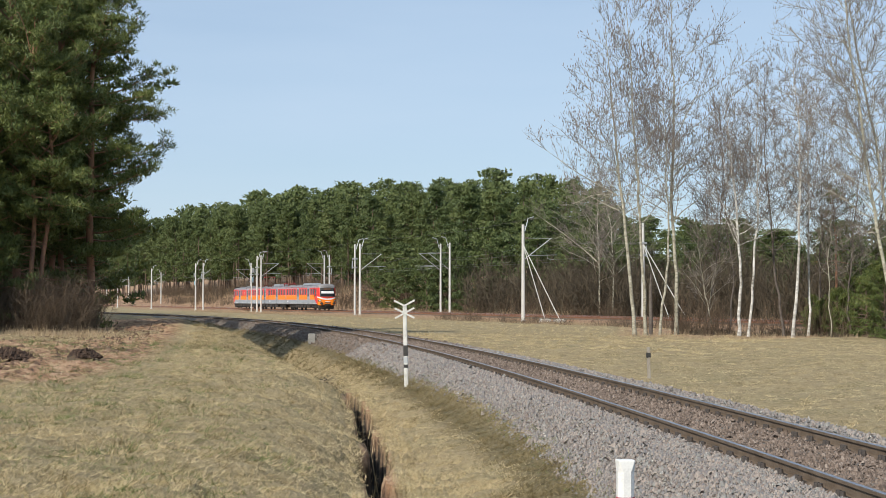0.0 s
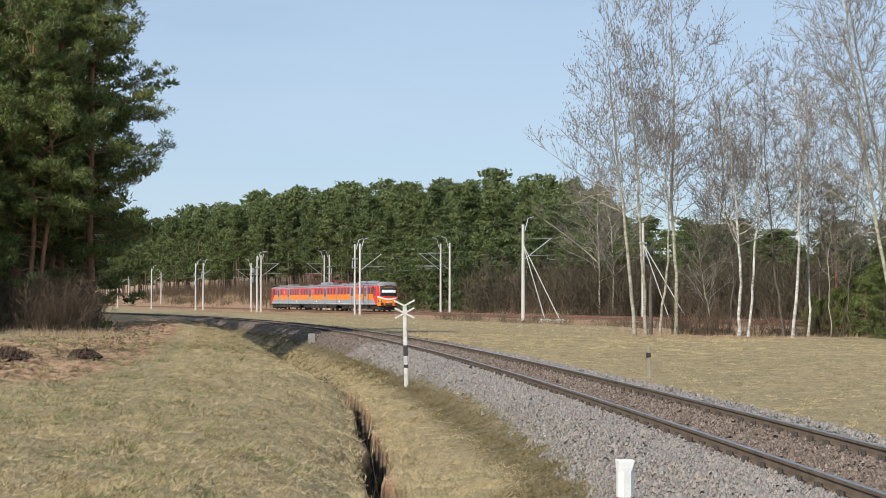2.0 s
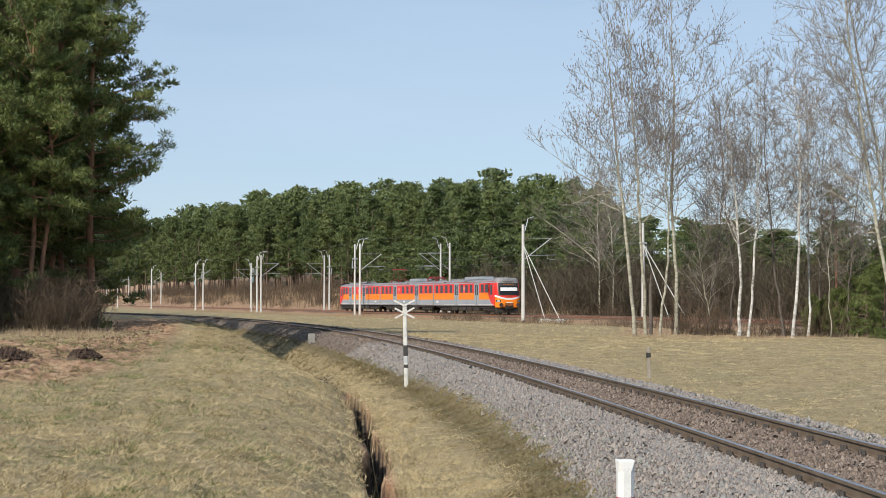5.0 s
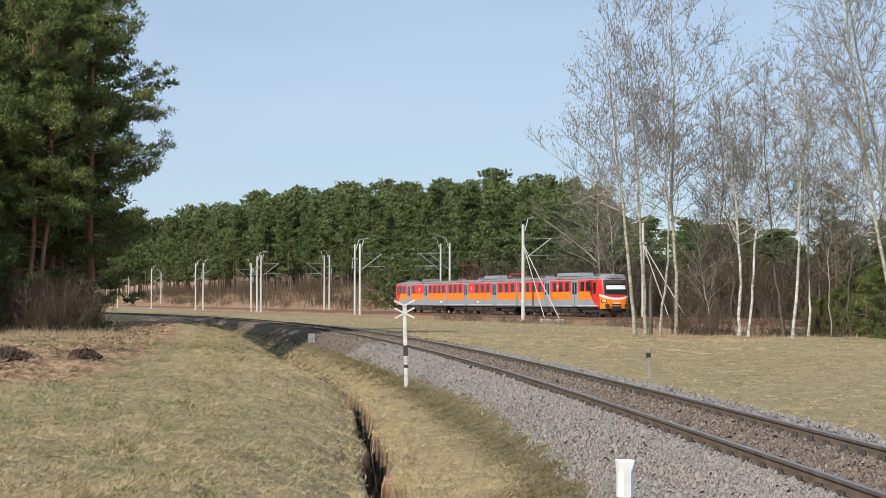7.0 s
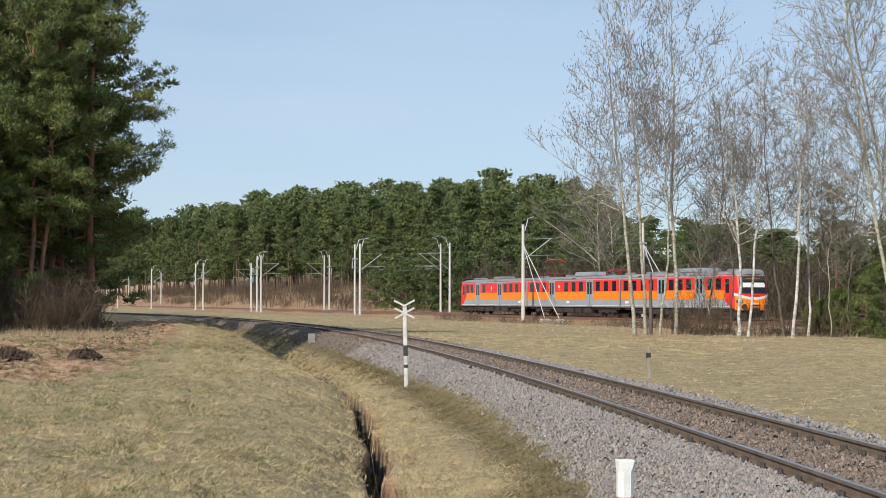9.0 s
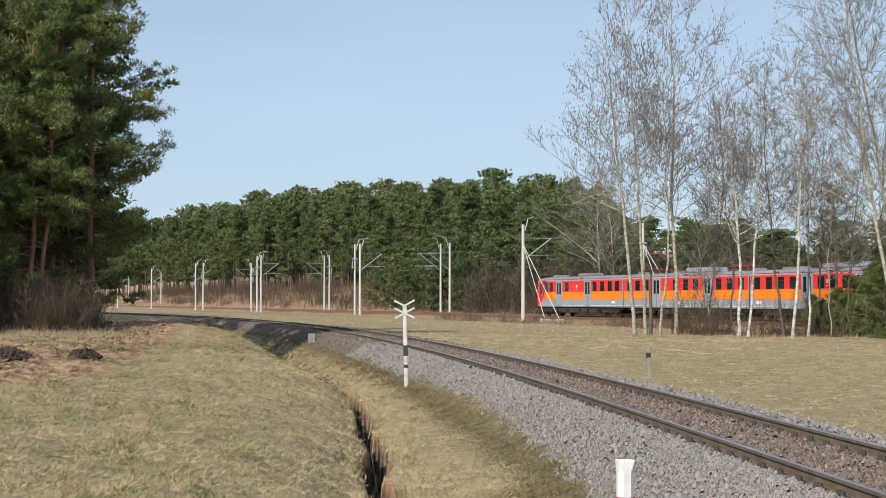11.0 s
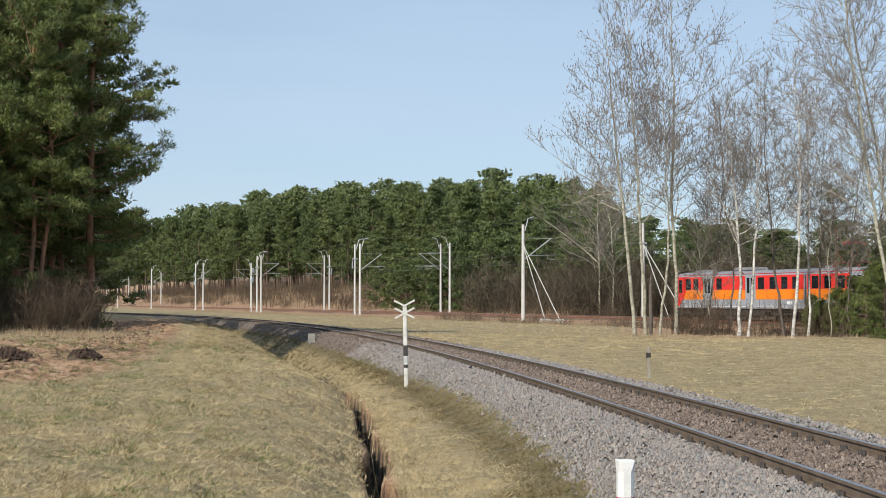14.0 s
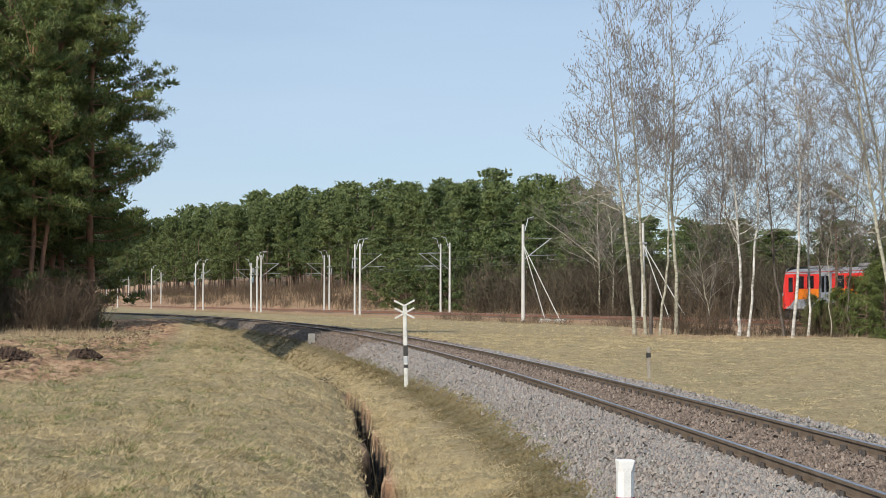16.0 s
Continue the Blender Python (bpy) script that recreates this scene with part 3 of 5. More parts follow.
    patch("far_field_grass", "tussocky dry grass between the two lines", M_STRAW, x[ok], y[ok], 8, 0.055, 0.9, 0.008)
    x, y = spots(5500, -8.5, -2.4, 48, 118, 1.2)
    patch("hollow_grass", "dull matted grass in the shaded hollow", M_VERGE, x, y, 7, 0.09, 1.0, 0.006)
    x, y = spots(40, -4.6, -4.4, 22, 34, 1.0)
    patch("ditch_reeds", "a few pale dead reeds in the ditch", M_STRAW, x + drift(y), y, 2, 0.36, 0.15, 0.009, 0.0)
    x, y = spots(700, -4.95, -4.78, 17, 52, 1.4)
    x = x + drift(y)
    patch("ditch_edge_grass", "overhanging dead grass on the ditch edge", M_STRAW, x, y, 7, 0.08, 0.8, 0.005)
    x, y = spots(900, -4.26, -4.0, 17, 52, 1.4)
    x = x + drift(y)
    patch("ditch_brink_grass", "overhanging dead grass on the ditch brink", M_STRAW, x, y, 8, 0.085, 0.8, 0.004)


build_grass()


# ---- overhead line ----
def mast_mesh(h, r):
    heap = Heap()
    tube(heap, [(0, 0, -0.9), (0, 0, 0.0), (0, 0, h)], [r, r, r * 0.72], 10)
    tube(heap, [(0, 0, -1.0), (0, 0, -0.42)], [0.30, 0.30], 8)
    return heap.mesh("mast", [M_CONC])


def build_catenary_pole(place, side, h=9.1, r=0.16, arm=True, guys=0, plate=False, label="slender pale concrete overhead-line pole with a bent steel top bracket"):
    """side: +1 reaches towards the far side of the line, -1 towards the eye."""
    pole = new("catenary_pole")
    pole.matrix_basis = Matrix.Translation((place.x, place.y, 0)) @ Matrix.Rotation(math.atan2(NOR.y, NOR.x) + (0 if side > 0 else math.pi), 4, "Z")
    tagged(pole, label, "overhead-line pole", "poles along the electrified line")
    part("mast", mast_mesh(h, r), pole)
    heap = Heap()
    tube(heap, [(0.0, 0, h - 0.75), (0.22, 0, h - 0.6), (0.42, 0, h + 0.15), (0.55, 0, h + 0.62), (1.15, 0, h + 0.78)], 0.045, 6)
    tube(heap, [(0.0, 0.1, h - 0.35), (0.3, 0.05, h - 0.2)], 0.04, 6)
    part("top_bracket", heap.mesh("top_bracket", [M_GALV]), pole, "bent galvanised bracket")
    if arm:
        heap = Heap()
        tube(heap, [(0.1, 0, 5.6), (3.0, 0, 7.75)], 0.04, 6)
        part("cantilever_strut", heap.mesh("cantilever_strut", [M_GALV]), pole)
        heap = Heap()
        tube(heap, [(0.1, 0, 7.75), (3.1, 0, 7.75)], 0.026, 6)
        part("tie_rod", heap.mesh("tie_rod", [M_GALV]), pole)
        heap = Heap()
        tube(heap, [(0.55, 0, 6.0), (3.6, 0, 6.1)], 0.028, 6)
        tube(heap, [(2.6, 0, 6.08), (2.6, 0, 5.72), (3.3, 0, 5.62)], 0.02, 6)
        part("registration_arm", heap.mesh("registration_arm", [M_GALV]), pole)
        for z0 in (5.62, 7.75):
            heap = Heap()
            for k in range(5):
                tube(heap, [(0.25 + k * 0.07, 0, z0 + (0.05 * k if z0 < 6 else 0)), (0.28 + k * 0.07, 0, z0 + (0.05 * k if z0 < 6 else 0))], 0.08, 8)
            part("insulator", heap.mesh("insulator", [M_SLEEPER]), pole, "ribbed brown insulator")
    else:
        part("anchor_clamp", boxes("anchor_clamp", M_GALV, ((-0.30, -0.24, h - 2.05), (0.34, 0.24, h - 1.85)), ((-0.26, -0.2, h - 3.2), (0.3, 0.2, h - 3.05)), ((-0.42, -0.06, h - 3.3), (-0.3, 0.06, h - 2.2)), bevel=0.02), pole)
    along = 1 if side < 0 else -1
    for k in range(guys):
        reach = (5.6, 9.2)[k]
        heap = Heap()
        tube(heap, [(0.0, 0, h - 2.0), (0.0, along * reach, -0.25)], 0.035, 6)
        part("guy_rod", heap.mesh("guy_rod", [M_CONC]), pole, "pale painted guy rod")
        part("anchor_block", boxes("anchor_block", M_CONC, ((-0.45, along * reach - 0.5, -0.9), (0.45, along * reach + 0.5, -0.22)), bevel=0.05), pole, "concrete anchor block")
    if plate:
        part("sign_plate", boxes("sign_plate", M_BLUE, ((-0.25, -0.22, 4.6), (-0.2, 0.22, 5.5)), bevel=0.01), pole, "pale blue number plate, plain")
        part("switch_box", boxes("switch_box", M_GALV, ((-0.36, -0.18, 6.3), (-0.17, 0.18, 7.1)), bevel=0.02), pole, "grey switch box")
    return pole


for s, q, side, kw in ((33.2, -3, 1, dict(arm=True, guys=2, r=0.19, label="stout pale concrete line pole braced by two guy rods")),
                       (-27.9, -3, 1, dict(arm=False, r=0.15)), (-25.4, -3, 1, dict(r=0.17)),
                       (-88.9, -3, 1, dict(arm=False)), (-85.8, -3, 1, dict()), (-91.6, -3.4, -1, dict(h=7.9, r=0.12, arm=False, plate=True, label="thin pale pole with a blue plate and switch box")),
                       (-147.1, -3, 1, dict(plate=True, label="pale concrete line pole with a blue plate")), (-143.0, -2.2, 1, dict(arm=False)),
                       (-205.5, -3, 1, dict()), (-265.5, -3, 1, dict()), (-330.0, -3, 1, dict()),
                       (-21.3, 7, -1, dict(r=0.15)), (-17.6, 7, -1, dict(r=0.17)), (-81.9, 7, -1, dict()), (-78.6, 7, -1, dict(arm=False)),
                       (-253.7, 7, -1, dict()), (-314.9, 7, -1, dict()), (-367.2, 7, -1, dict()), (-140.0, 7, -1, dict()),
                       (39.7, 7, -1, dict(guys=2, r=0.18, arm=False, label="stout pale concrete line pole with two guy rods"))):
    build_catenary_pole(P0 + NOR * q + DIR * s, side, **kw)


def build_wires():
    knots = [-330, -265, -205, -147, -86, -26, 33, 92, 150]
    for q, z, lab in ((0.0, 5.6, "contact wire"), (0.0, 7.4, "messenger wire"), (4.0, 5.6, "contact wire"), (4.0, 7.4, "messenger wire"), (-2.3, 9.7, "return wire")):
        wire = tagged(new("overhead_wire"), "thin dark " + lab + " strung between line poles", "overhead wire", "wires of the electrified line")
        for a, b in zip(knots, knots[1:]):
            heap = Heap()
            pts = []
            for k in range(13):
                f = k / 12
                p = P0 + NOR * q + DIR * (a + (b - a) * f)
                sag = 0.0 if z == 5.6 else (0.9 if z == 7.4 else 0.5) * 4 * f * (1 - f)
                pts.append((p.x, p.y, z - sag))
            tube(heap, pts, 0.008, 4, cap=False)
            part("wire_span", heap.mesh("wire_span", [M_WIRE]), wire)


build_wires()


# ---- signs and posts by the near track ----
def build_warning_cross():
    x, y = (-0.94, 41.5)
    z = float(ground_z(x, y))
    cross = tagged(new("warning_cross_sign"), "weathered white warning cross on a white post with black bands", "warning sign")
    cross.matrix_basis = Matrix.Translation((x, y, z)) @ Matrix.Rotation(radians(-4), 4, "Z") @ Matrix.Rotation(radians(-1.2), 4, "Y")
    part("post", boxes("post", M_OLDWHITE, ((-0.05, -0.05, -0.4), (0.05, 0.05, 2.1)), bevel=0.012), cross)
    part("black_band", boxes("black_band", M_BLACK, ((-0.054, -0.054, 0.77), (0.054, 0.054, 1.06)), bevel=0.008), cross, "black painted band")
    part("black_band", boxes("black_band", M_BLACK, ((-0.054, -0.054, 0.47), (0.054, 0.054, 0.57)), bevel=0.008), cross, "black painted band")
    part("grey_band", boxes("grey_band", M_GALV, ((-0.053, -0.053, 0.60), (0.053, 0.053, 0.76)), bevel=0.008), cross, "worn grey band")
    for ang in (27, -27):
        s = -1 if ang > 0 else 1
        up = boxes("cross_arm", M_OLDWHITE, ((min(0, s * 0.30), -0.012, -0.023), (max(0, s * 0.30), 0.012, 0.023)), bevel=0.004)
        part("cross_arm", up, cross, at=Matrix.Translation((0.0, -0.066, 2.07)) @ Matrix.Rotation(radians(ang), 4, "Y"))
        full = boxes("cross_arm", M_OLDWHITE, ((-0.28, -0.012, -0.023), (0.28, 0.012, 0.023)), bevel=0.004)
        part("cross_arm", full, cross, at=Matrix.Translation((0.0, -0.066 - (0.026 if ang > 0 else 0), 1.88)) @ Matrix.Rotation(radians(ang), 4, "Y"))


build_warning_cross()


def build_guard_post():
    x, y = (1.72, 15.3)
    post = tagged(new("guard_post"), "square white concrete guard post with a red band and chamfered top", "guard post")
    post.matrix_basis = Matrix.Translation((x, y, -0.42)) @ Matrix.Rotation(radians(8), 4, "Z")
    w, c = 0.078, 0.042
    corner = ((-1, -1), (1, -1), (1, 1), (-1, 1))
    bm = bmesh.new()

    def eight(z, cut, a):
        out = []
        for sx, sy in corner:
            first, second = ((sx * a, sy * (a - cut)), (sx * (a - cut), sy * a))
            if sx * sy < 0:
                first, second = second, first
            out += [bm.verts.new((*first, z)), bm.verts.new((*second, z))]
        return out

    rings = [eight(-0.6, c, w), eight(0.40, c, w), eight(0.505, 0.008, w * 1.02), eight(0.513, 0.012, w * 0.96)]
    for a, b in zip(rings, rings[1:]):
        for i in range(8):
            bm.faces.new((a[i], a[(i + 1) % 8], b[(i + 1) % 8], b[i]))
    bm.faces.new(rings[-1])
    bmesh.ops.recalc_face_normals(bm, faces=bm.faces[:])
    me = bpy.data.meshes.new("shaft")
    bm.to_mesh(me)
    bm.free()
    me.materials.append(M_WHITE)
    part("shaft", me, post)
    bm = bmesh.new()
    rings = [eight(-0.2, c, w + 0.003), eight(0.165, c, w + 0.003)]
    for i in range(8):
        bm.faces.new((rings[0][i], rings[0][(i + 1) % 8], rings[1][(i + 1) % 8], rings[1][i]))
    bmesh.ops.recalc_face_normals(bm, faces=bm.faces[:])
    me = bpy.data.meshes.new("red_band")
    bm.to_mesh(me)
    me.materials.append(M_REDP)
    part("red_band", me, post, "red painted band")


build_guard_post()


def build_stake(x, y, h, label):
    st = tagged(new("marker_stake"), label, "marker stake")
    z = float(ground_z(x, y))
    st.matrix_basis = Matrix.Translation((x, y, z)) @ Matrix.Rotation(radians(12), 4, "Z") @ Matrix.Rotation(radians(-1.5), 4, "Y")
    part("stake", boxes("stake", M_OLDWOOD, ((-0.036, -0.036, -0.3), (0.036, 0.036, h)), bevel=0.01), st)
    part("stake_band", boxes("stake_band", M_BLACK, ((-0.052, -0.045, h * 0.66), (0.052, 0.045, h * 0.83)), bevel=0.01), st, "dark clamp")


build_stake(*(5.22, 41.0), 0.78, "short grey marker stake with a dark clamp in dry grass")
# the marker's shade is in its colour, not only cast
mk = tagged(new("marker_stone", boxes("marker_stone", M_SHADECONC, ((-0.17, -0.12, -0.4), (0.17, 0.12, 0.55)), ((-0.12, -0.13, 0.1), (0.12, -0.12, 0.42)), bevel=0.03)), "small grey concrete track marker with tree shade put into its colour", "marker stone")
mk.matrix_basis = Matrix.Translation(on_ground(*(-6.57, 81.0)))


# ---- trees ----
def polyline(rng, p, way, length, n, wander, up):
    """A bending branch of n steps from p."""
    pts = [p]
    w = way / (np.linalg.norm(way) + 1e-9)
    for _ in range(n):
        w = w + rng.normal(size=3) * wander + np.array((0, 0, up))
        w /= np.linalg.norm(w)
        p = p + w * (length / n)
        pts.append(p)
    return pts


def limb(store, pts, r0, r1):
    n = len(pts) - 1
    for i in range(n):
        store.append((pts[i], pts[i + 1], r0 + (r1 - r0) * i / n, r0 + (r1 - r0) * (i + 1) / n))


def flush(heap, store, mat=0):
    prisms(heap, [s[0] for s in store], [s[1] for s in store], [s[2] for s in store], [s[3] for s in store], mat)


def build_bare_tree(name, seed, place, trunk, r0, first, spread, limbs, bark, label, category, buds=0.0, rise=0.9, twigs=5, extra=()):
    """A leafless tree. trunk: (sideways, height) points over its foot; first: where the limbs begin, as a share of its height."""
    rng = np.random.default_rng(seed)
    tree = tagged(new(name), label, category, "bare trees beside the line")
    foot = on_ground(*place, 0.15)
    tree.matrix_basis = Matrix.Translation(foot)
    tp = np.array([(a, 0.0, z) for a, z in trunk])
    tt = np.linspace(0, 1, len(tp))
    fine = np.linspace(0, 1, 22)
    path = np.stack([np.interp(fine, tt, tp[:, i]) for i in range(3)], -1)
    path = np.vstack([path[:1], (path[:-2] + path[1:-1] * 2 + path[2:]) / 4, path[-1:]])
    path[1:, 1] += np.cumsum(rng.normal(size=21) * 0.07)
    path[1:, 0] += np.cumsum(rng.normal(size=21) * 0.04)
    rad = r0 * (1 - fine) ** 0.8 + 0.012
    rad[0] *= 1.35
    heap = Heap()
    rad = rad * 0.66
    tube(heap, path, rad, 8)
    part("trunk", heap.mesh("trunk", [bark], True), tree)
    height = path[-1][2]
    big, mids, small, tips, arms = [], [], [], [], []
    for k in range(limbs):
        f = first + (1 - first) * ((k + rng.random()) / limbs) ** 0.9 * 0.99
        p = np.array([np.interp(f, fine, path[:, i]) for i in range(3)])
        g = (f - first) / (1 - first)
        L = spread * (0.45 + 0.55 * math.sin(math.pi * min(1, 0.25 + 0.75 * g))) * (1 - 0.48 * g) * rng.uniform(0.6, 1.25)
        az = k * 2.4 + rng.uniform(-0.5, 0.5)
        way = np.array((math.cos(az), math.sin(az), rise * rng.uniform(0.6, 1.3)))
        pts = polyline(rng, p, way, L, 6, 0.17, 0.06)
        rb = max(0.012, 0.42 * float(np.interp(f, fine, rad)))
        arms.append((pts, L, rb))
    for p, q, ra in extra:
        L = math.hypot(q[0] - p[0], q[1] - p[1])
        arms.append((polyline(rng, np.array((p[0], 0.0, p[1])), np.array((q[0] - p[0], rng.uniform(-0.4, 0.4), q[1] - p[1])), L, 6, 0.08, 0.02), L, ra))
    for pts, L, rb in arms:
        limb(big, pts, rb, 0.008)
        for j in range(max(4, int(L * 3.3))):
            u = (0.15 + 0.85 * rng.random() ** 0.7) * 6
            i = min(5, int(u - 1e-6))
            q = pts[i] + (pts[i + 1] - pts[i]) * (u - i)
            w = (pts[i + 1] - pts[i]) / (L / 6) + rng.normal(size=3) * 0.75 + np.array((0, 0, 0.25))
            l2 = (0.35 + 0.22 * L) * rng.uniform(0.6, 1.3)
            p2 = polyline(rng, q, w, l2, 3, 0.16, 0.07)
            limb(mids, p2, 0.012, 0.007)
            for _ in range(twigs):
                u2 = rng.uniform(0.15, 1.0) * 3
                i2 = min(2, int(u2))
                q2 = p2[i2] + (p2[i2 + 1] - p2[i2]) * (u2 - i2)
                w2 = (p2[i2 + 1] - p2[i2]) / (l2 / 3) + rng.normal(size=3) * 0.7 + np.array((0, 0, 0.3))
                p3 = polyline(rng, q2, w2, rng.uniform(0.3, 0.7), 1, 0.2, 0.12)
                limb(small, p3, 0.0075, 0.005)
                tips.append(p3[-1])
    heap = Heap()
    flush(heap, big, 0)
    flush(heap, mids, 1)
    blades(heap, np.array([s[0] for s in small]), np.array([s[1] for s in small]), 0.0095, rng, 1)
    if buds:
        t = np.array(tips)
        t = t[(rng.random(len(t)) < buds) & (t[:, 2] > 0.42 * height)]
        b = t + rng.normal(size=t.shape) * 0.06
        prisms(heap, b, b + np.stack([rng.normal(size=len(b)) * 0.03, rng.normal(size=len(b)) * 0.03, rng.uniform(0.07, 0.19, len(b))], -1), np.full(len(b), 0.022), np.full(len(b), 0.012), 2)
    part("crown", heap.mesh("crown", [bark, M_TWIG, M_BUD]), tree, "fine leafless crown")
    return tree


def sprays(heap, c, s, count, reach, width, flat, rng, mat=0):
    """Tufts of needles on flattened pads: c the pads' middles, s their sizes; the blades lie like a shell, facing outwards."""
    c, s = np.repeat(c, count, 0), np.repeat(s, count)
    out = rng.normal(size=c.shape)
    out[:, 2] += 0.45
    out /= np.linalg.norm(out, axis=1)[:, None]
    start = c + out * np.array((1, 1, flat)) * (s * (0.35 + 0.65 * rng.random(len(s)) ** 0.6))[:, None]
    way = out * 0.35 + rng.normal(size=c.shape) * 0.55 + np.array((0, 0, 0.5))
    way /= np.linalg.norm(way, axis=1)[:, None]
    side = np.cross(way, out + rng.normal(size=c.shape) * 0.35)
    side /= np.linalg.norm(side, axis=1)[:, None] + 1e-9
    w = (width * (0.7 + 0.6 * rng.random(len(s))))[:, None]
    tip = start + way * rng.uniform(*reach, len(s))[:, None]
    v = np.stack([start - side * w, start + side * w, tip], 1).reshape(-1, 3)
    heap.add(v, np.arange(len(v)).reshape(-1, 3), mat)


def pine_parts(seed, h, base, radius, branches, clumps, needles, rc, width, mat, lean=0.0, trunk_r=0.17, flat=0.5, stubs=8, sprigs=True, reach=(0.14, 0.30), full=0.5, bark=None):
    """Trunk and crown meshes of a Scots pine. base: crown's foot as a share of its height; full: how far up it stays broad."""
    rng = np.random.default_rng(seed)
    bark = bark or M_PINEBARK
    fine = np.linspace(0, 1, 14)
    path = np.stack([np.cumsum(rng.normal(size=14) * 0.06) + lean * fine * h, np.cumsum(rng.normal(size=14) * 0.06), fine * h - 0.3], -1)
    rad = trunk_r * (1 - fine) ** 0.7 + 0.02
    th = Heap()
    tube(th, path, rad, 7)
    store, cents, sizes = [], [], []
    for k in range(stubs):
        f = rng.uniform(0.10, max(0.2, base))
        p = np.array([np.interp(f, fine, path[:, i]) for i in range(3)])
        az = rng.uniform(0, 6.28)
        limb(store, polyline(rng, p, np.array((math.cos(az), math.sin(az), rng.uniform(-0.3, 0.3))), rng.uniform(0.5, 1.9), 3, 0.2, 0), 0.026, 0.010)
    for k in range(branches):
        g = ((k + rng.random()) / branches)
        f = base + (1 - base) * g * 0.985
        p = np.array([np.interp(f, fine, path[:, i]) for i in range(3)])
        taper = 1 - 0.85 * max(0.0, (g - full) / (1 - full)) ** 1.3
        L = radius * (0.6 + 0.4 * min(1, g * 4)) * taper * rng.choice([0.42, 0.62, 0.8, 0.95, 1.15])
        az = k * 2.4 + rng.uniform(-0.6, 0.6)
        way = np.array((math.cos(az), math.sin(az), -0.12 + 0.75 * g + rng.uniform(-0.15, 0.2)))
        pts = polyline(rng, p, way, L, 5, 0.11, 0.06)
        if sprigs or k % 3 == 0:
            limb(store, pts, 0.02 + 0.014 * L, 0.012)
        # foliage gathers in a few boughs of several pads each
        boughs = max(2, clumps // 4)
        for j in range(boughs):
            u = (0.38 + 0.62 * ((j + 0.4 + 0.6 * rng.random()) / boughs)) * 5
            i = min(4, int(u - 1e-6))
            c = pts[i] + (pts[i + 1] - pts[i]) * (u - i)
            way2 = (pts[i + 1] - pts[i]) / (L / 5) + rng.normal(size=3) * np.array((0.8, 0.8, 0.2))
            way2 /= np.linalg.norm(way2)
            l2 = (0.16 + 0.10 * rng.random()) * L + rc * 0.6
            for m in range(4):
                e = c + way2 * l2 * m / 3 + rng.normal(size=3) * np.array((0.5, 0.5, 0.16)) * rc * 0.55 + np.array((0, 0, 0.06 * m * rc))
                cents.append(e)
                sizes.append(rc * rng.uniform(0.38, 0.8))
                if sprigs:
                    limb(store, [c + way2 * l2 * m / 5, e], 0.012, 0.007)
    for j in range(max(4, clumps // 2)):
        cents.append(path[-1] + rng.normal(size=3) * np.array((0.35, 0.35, 0.3)) * rc - np.array((0, 0, 0.5 * rc * j / 3)))
        sizes.append(rc * 0.42)
    ch = Heap()
    flush(ch, store, 1)
    sprays(ch, np.array(cents), np.array(sizes), needles, reach, width, flat, rng)
    return th.mesh("trunk", [bark], True), ch.mesh("crown", [mat, bark])


def place_pine(trunk, crown, m, label, group, category="pine tree"):
    t = tagged(new("pine_tree"), label, category, group)
    t.matrix_basis = m
    part("trunk", trunk, t)
    part("crown", crown, t, "layered dark green needle crown")
    return t


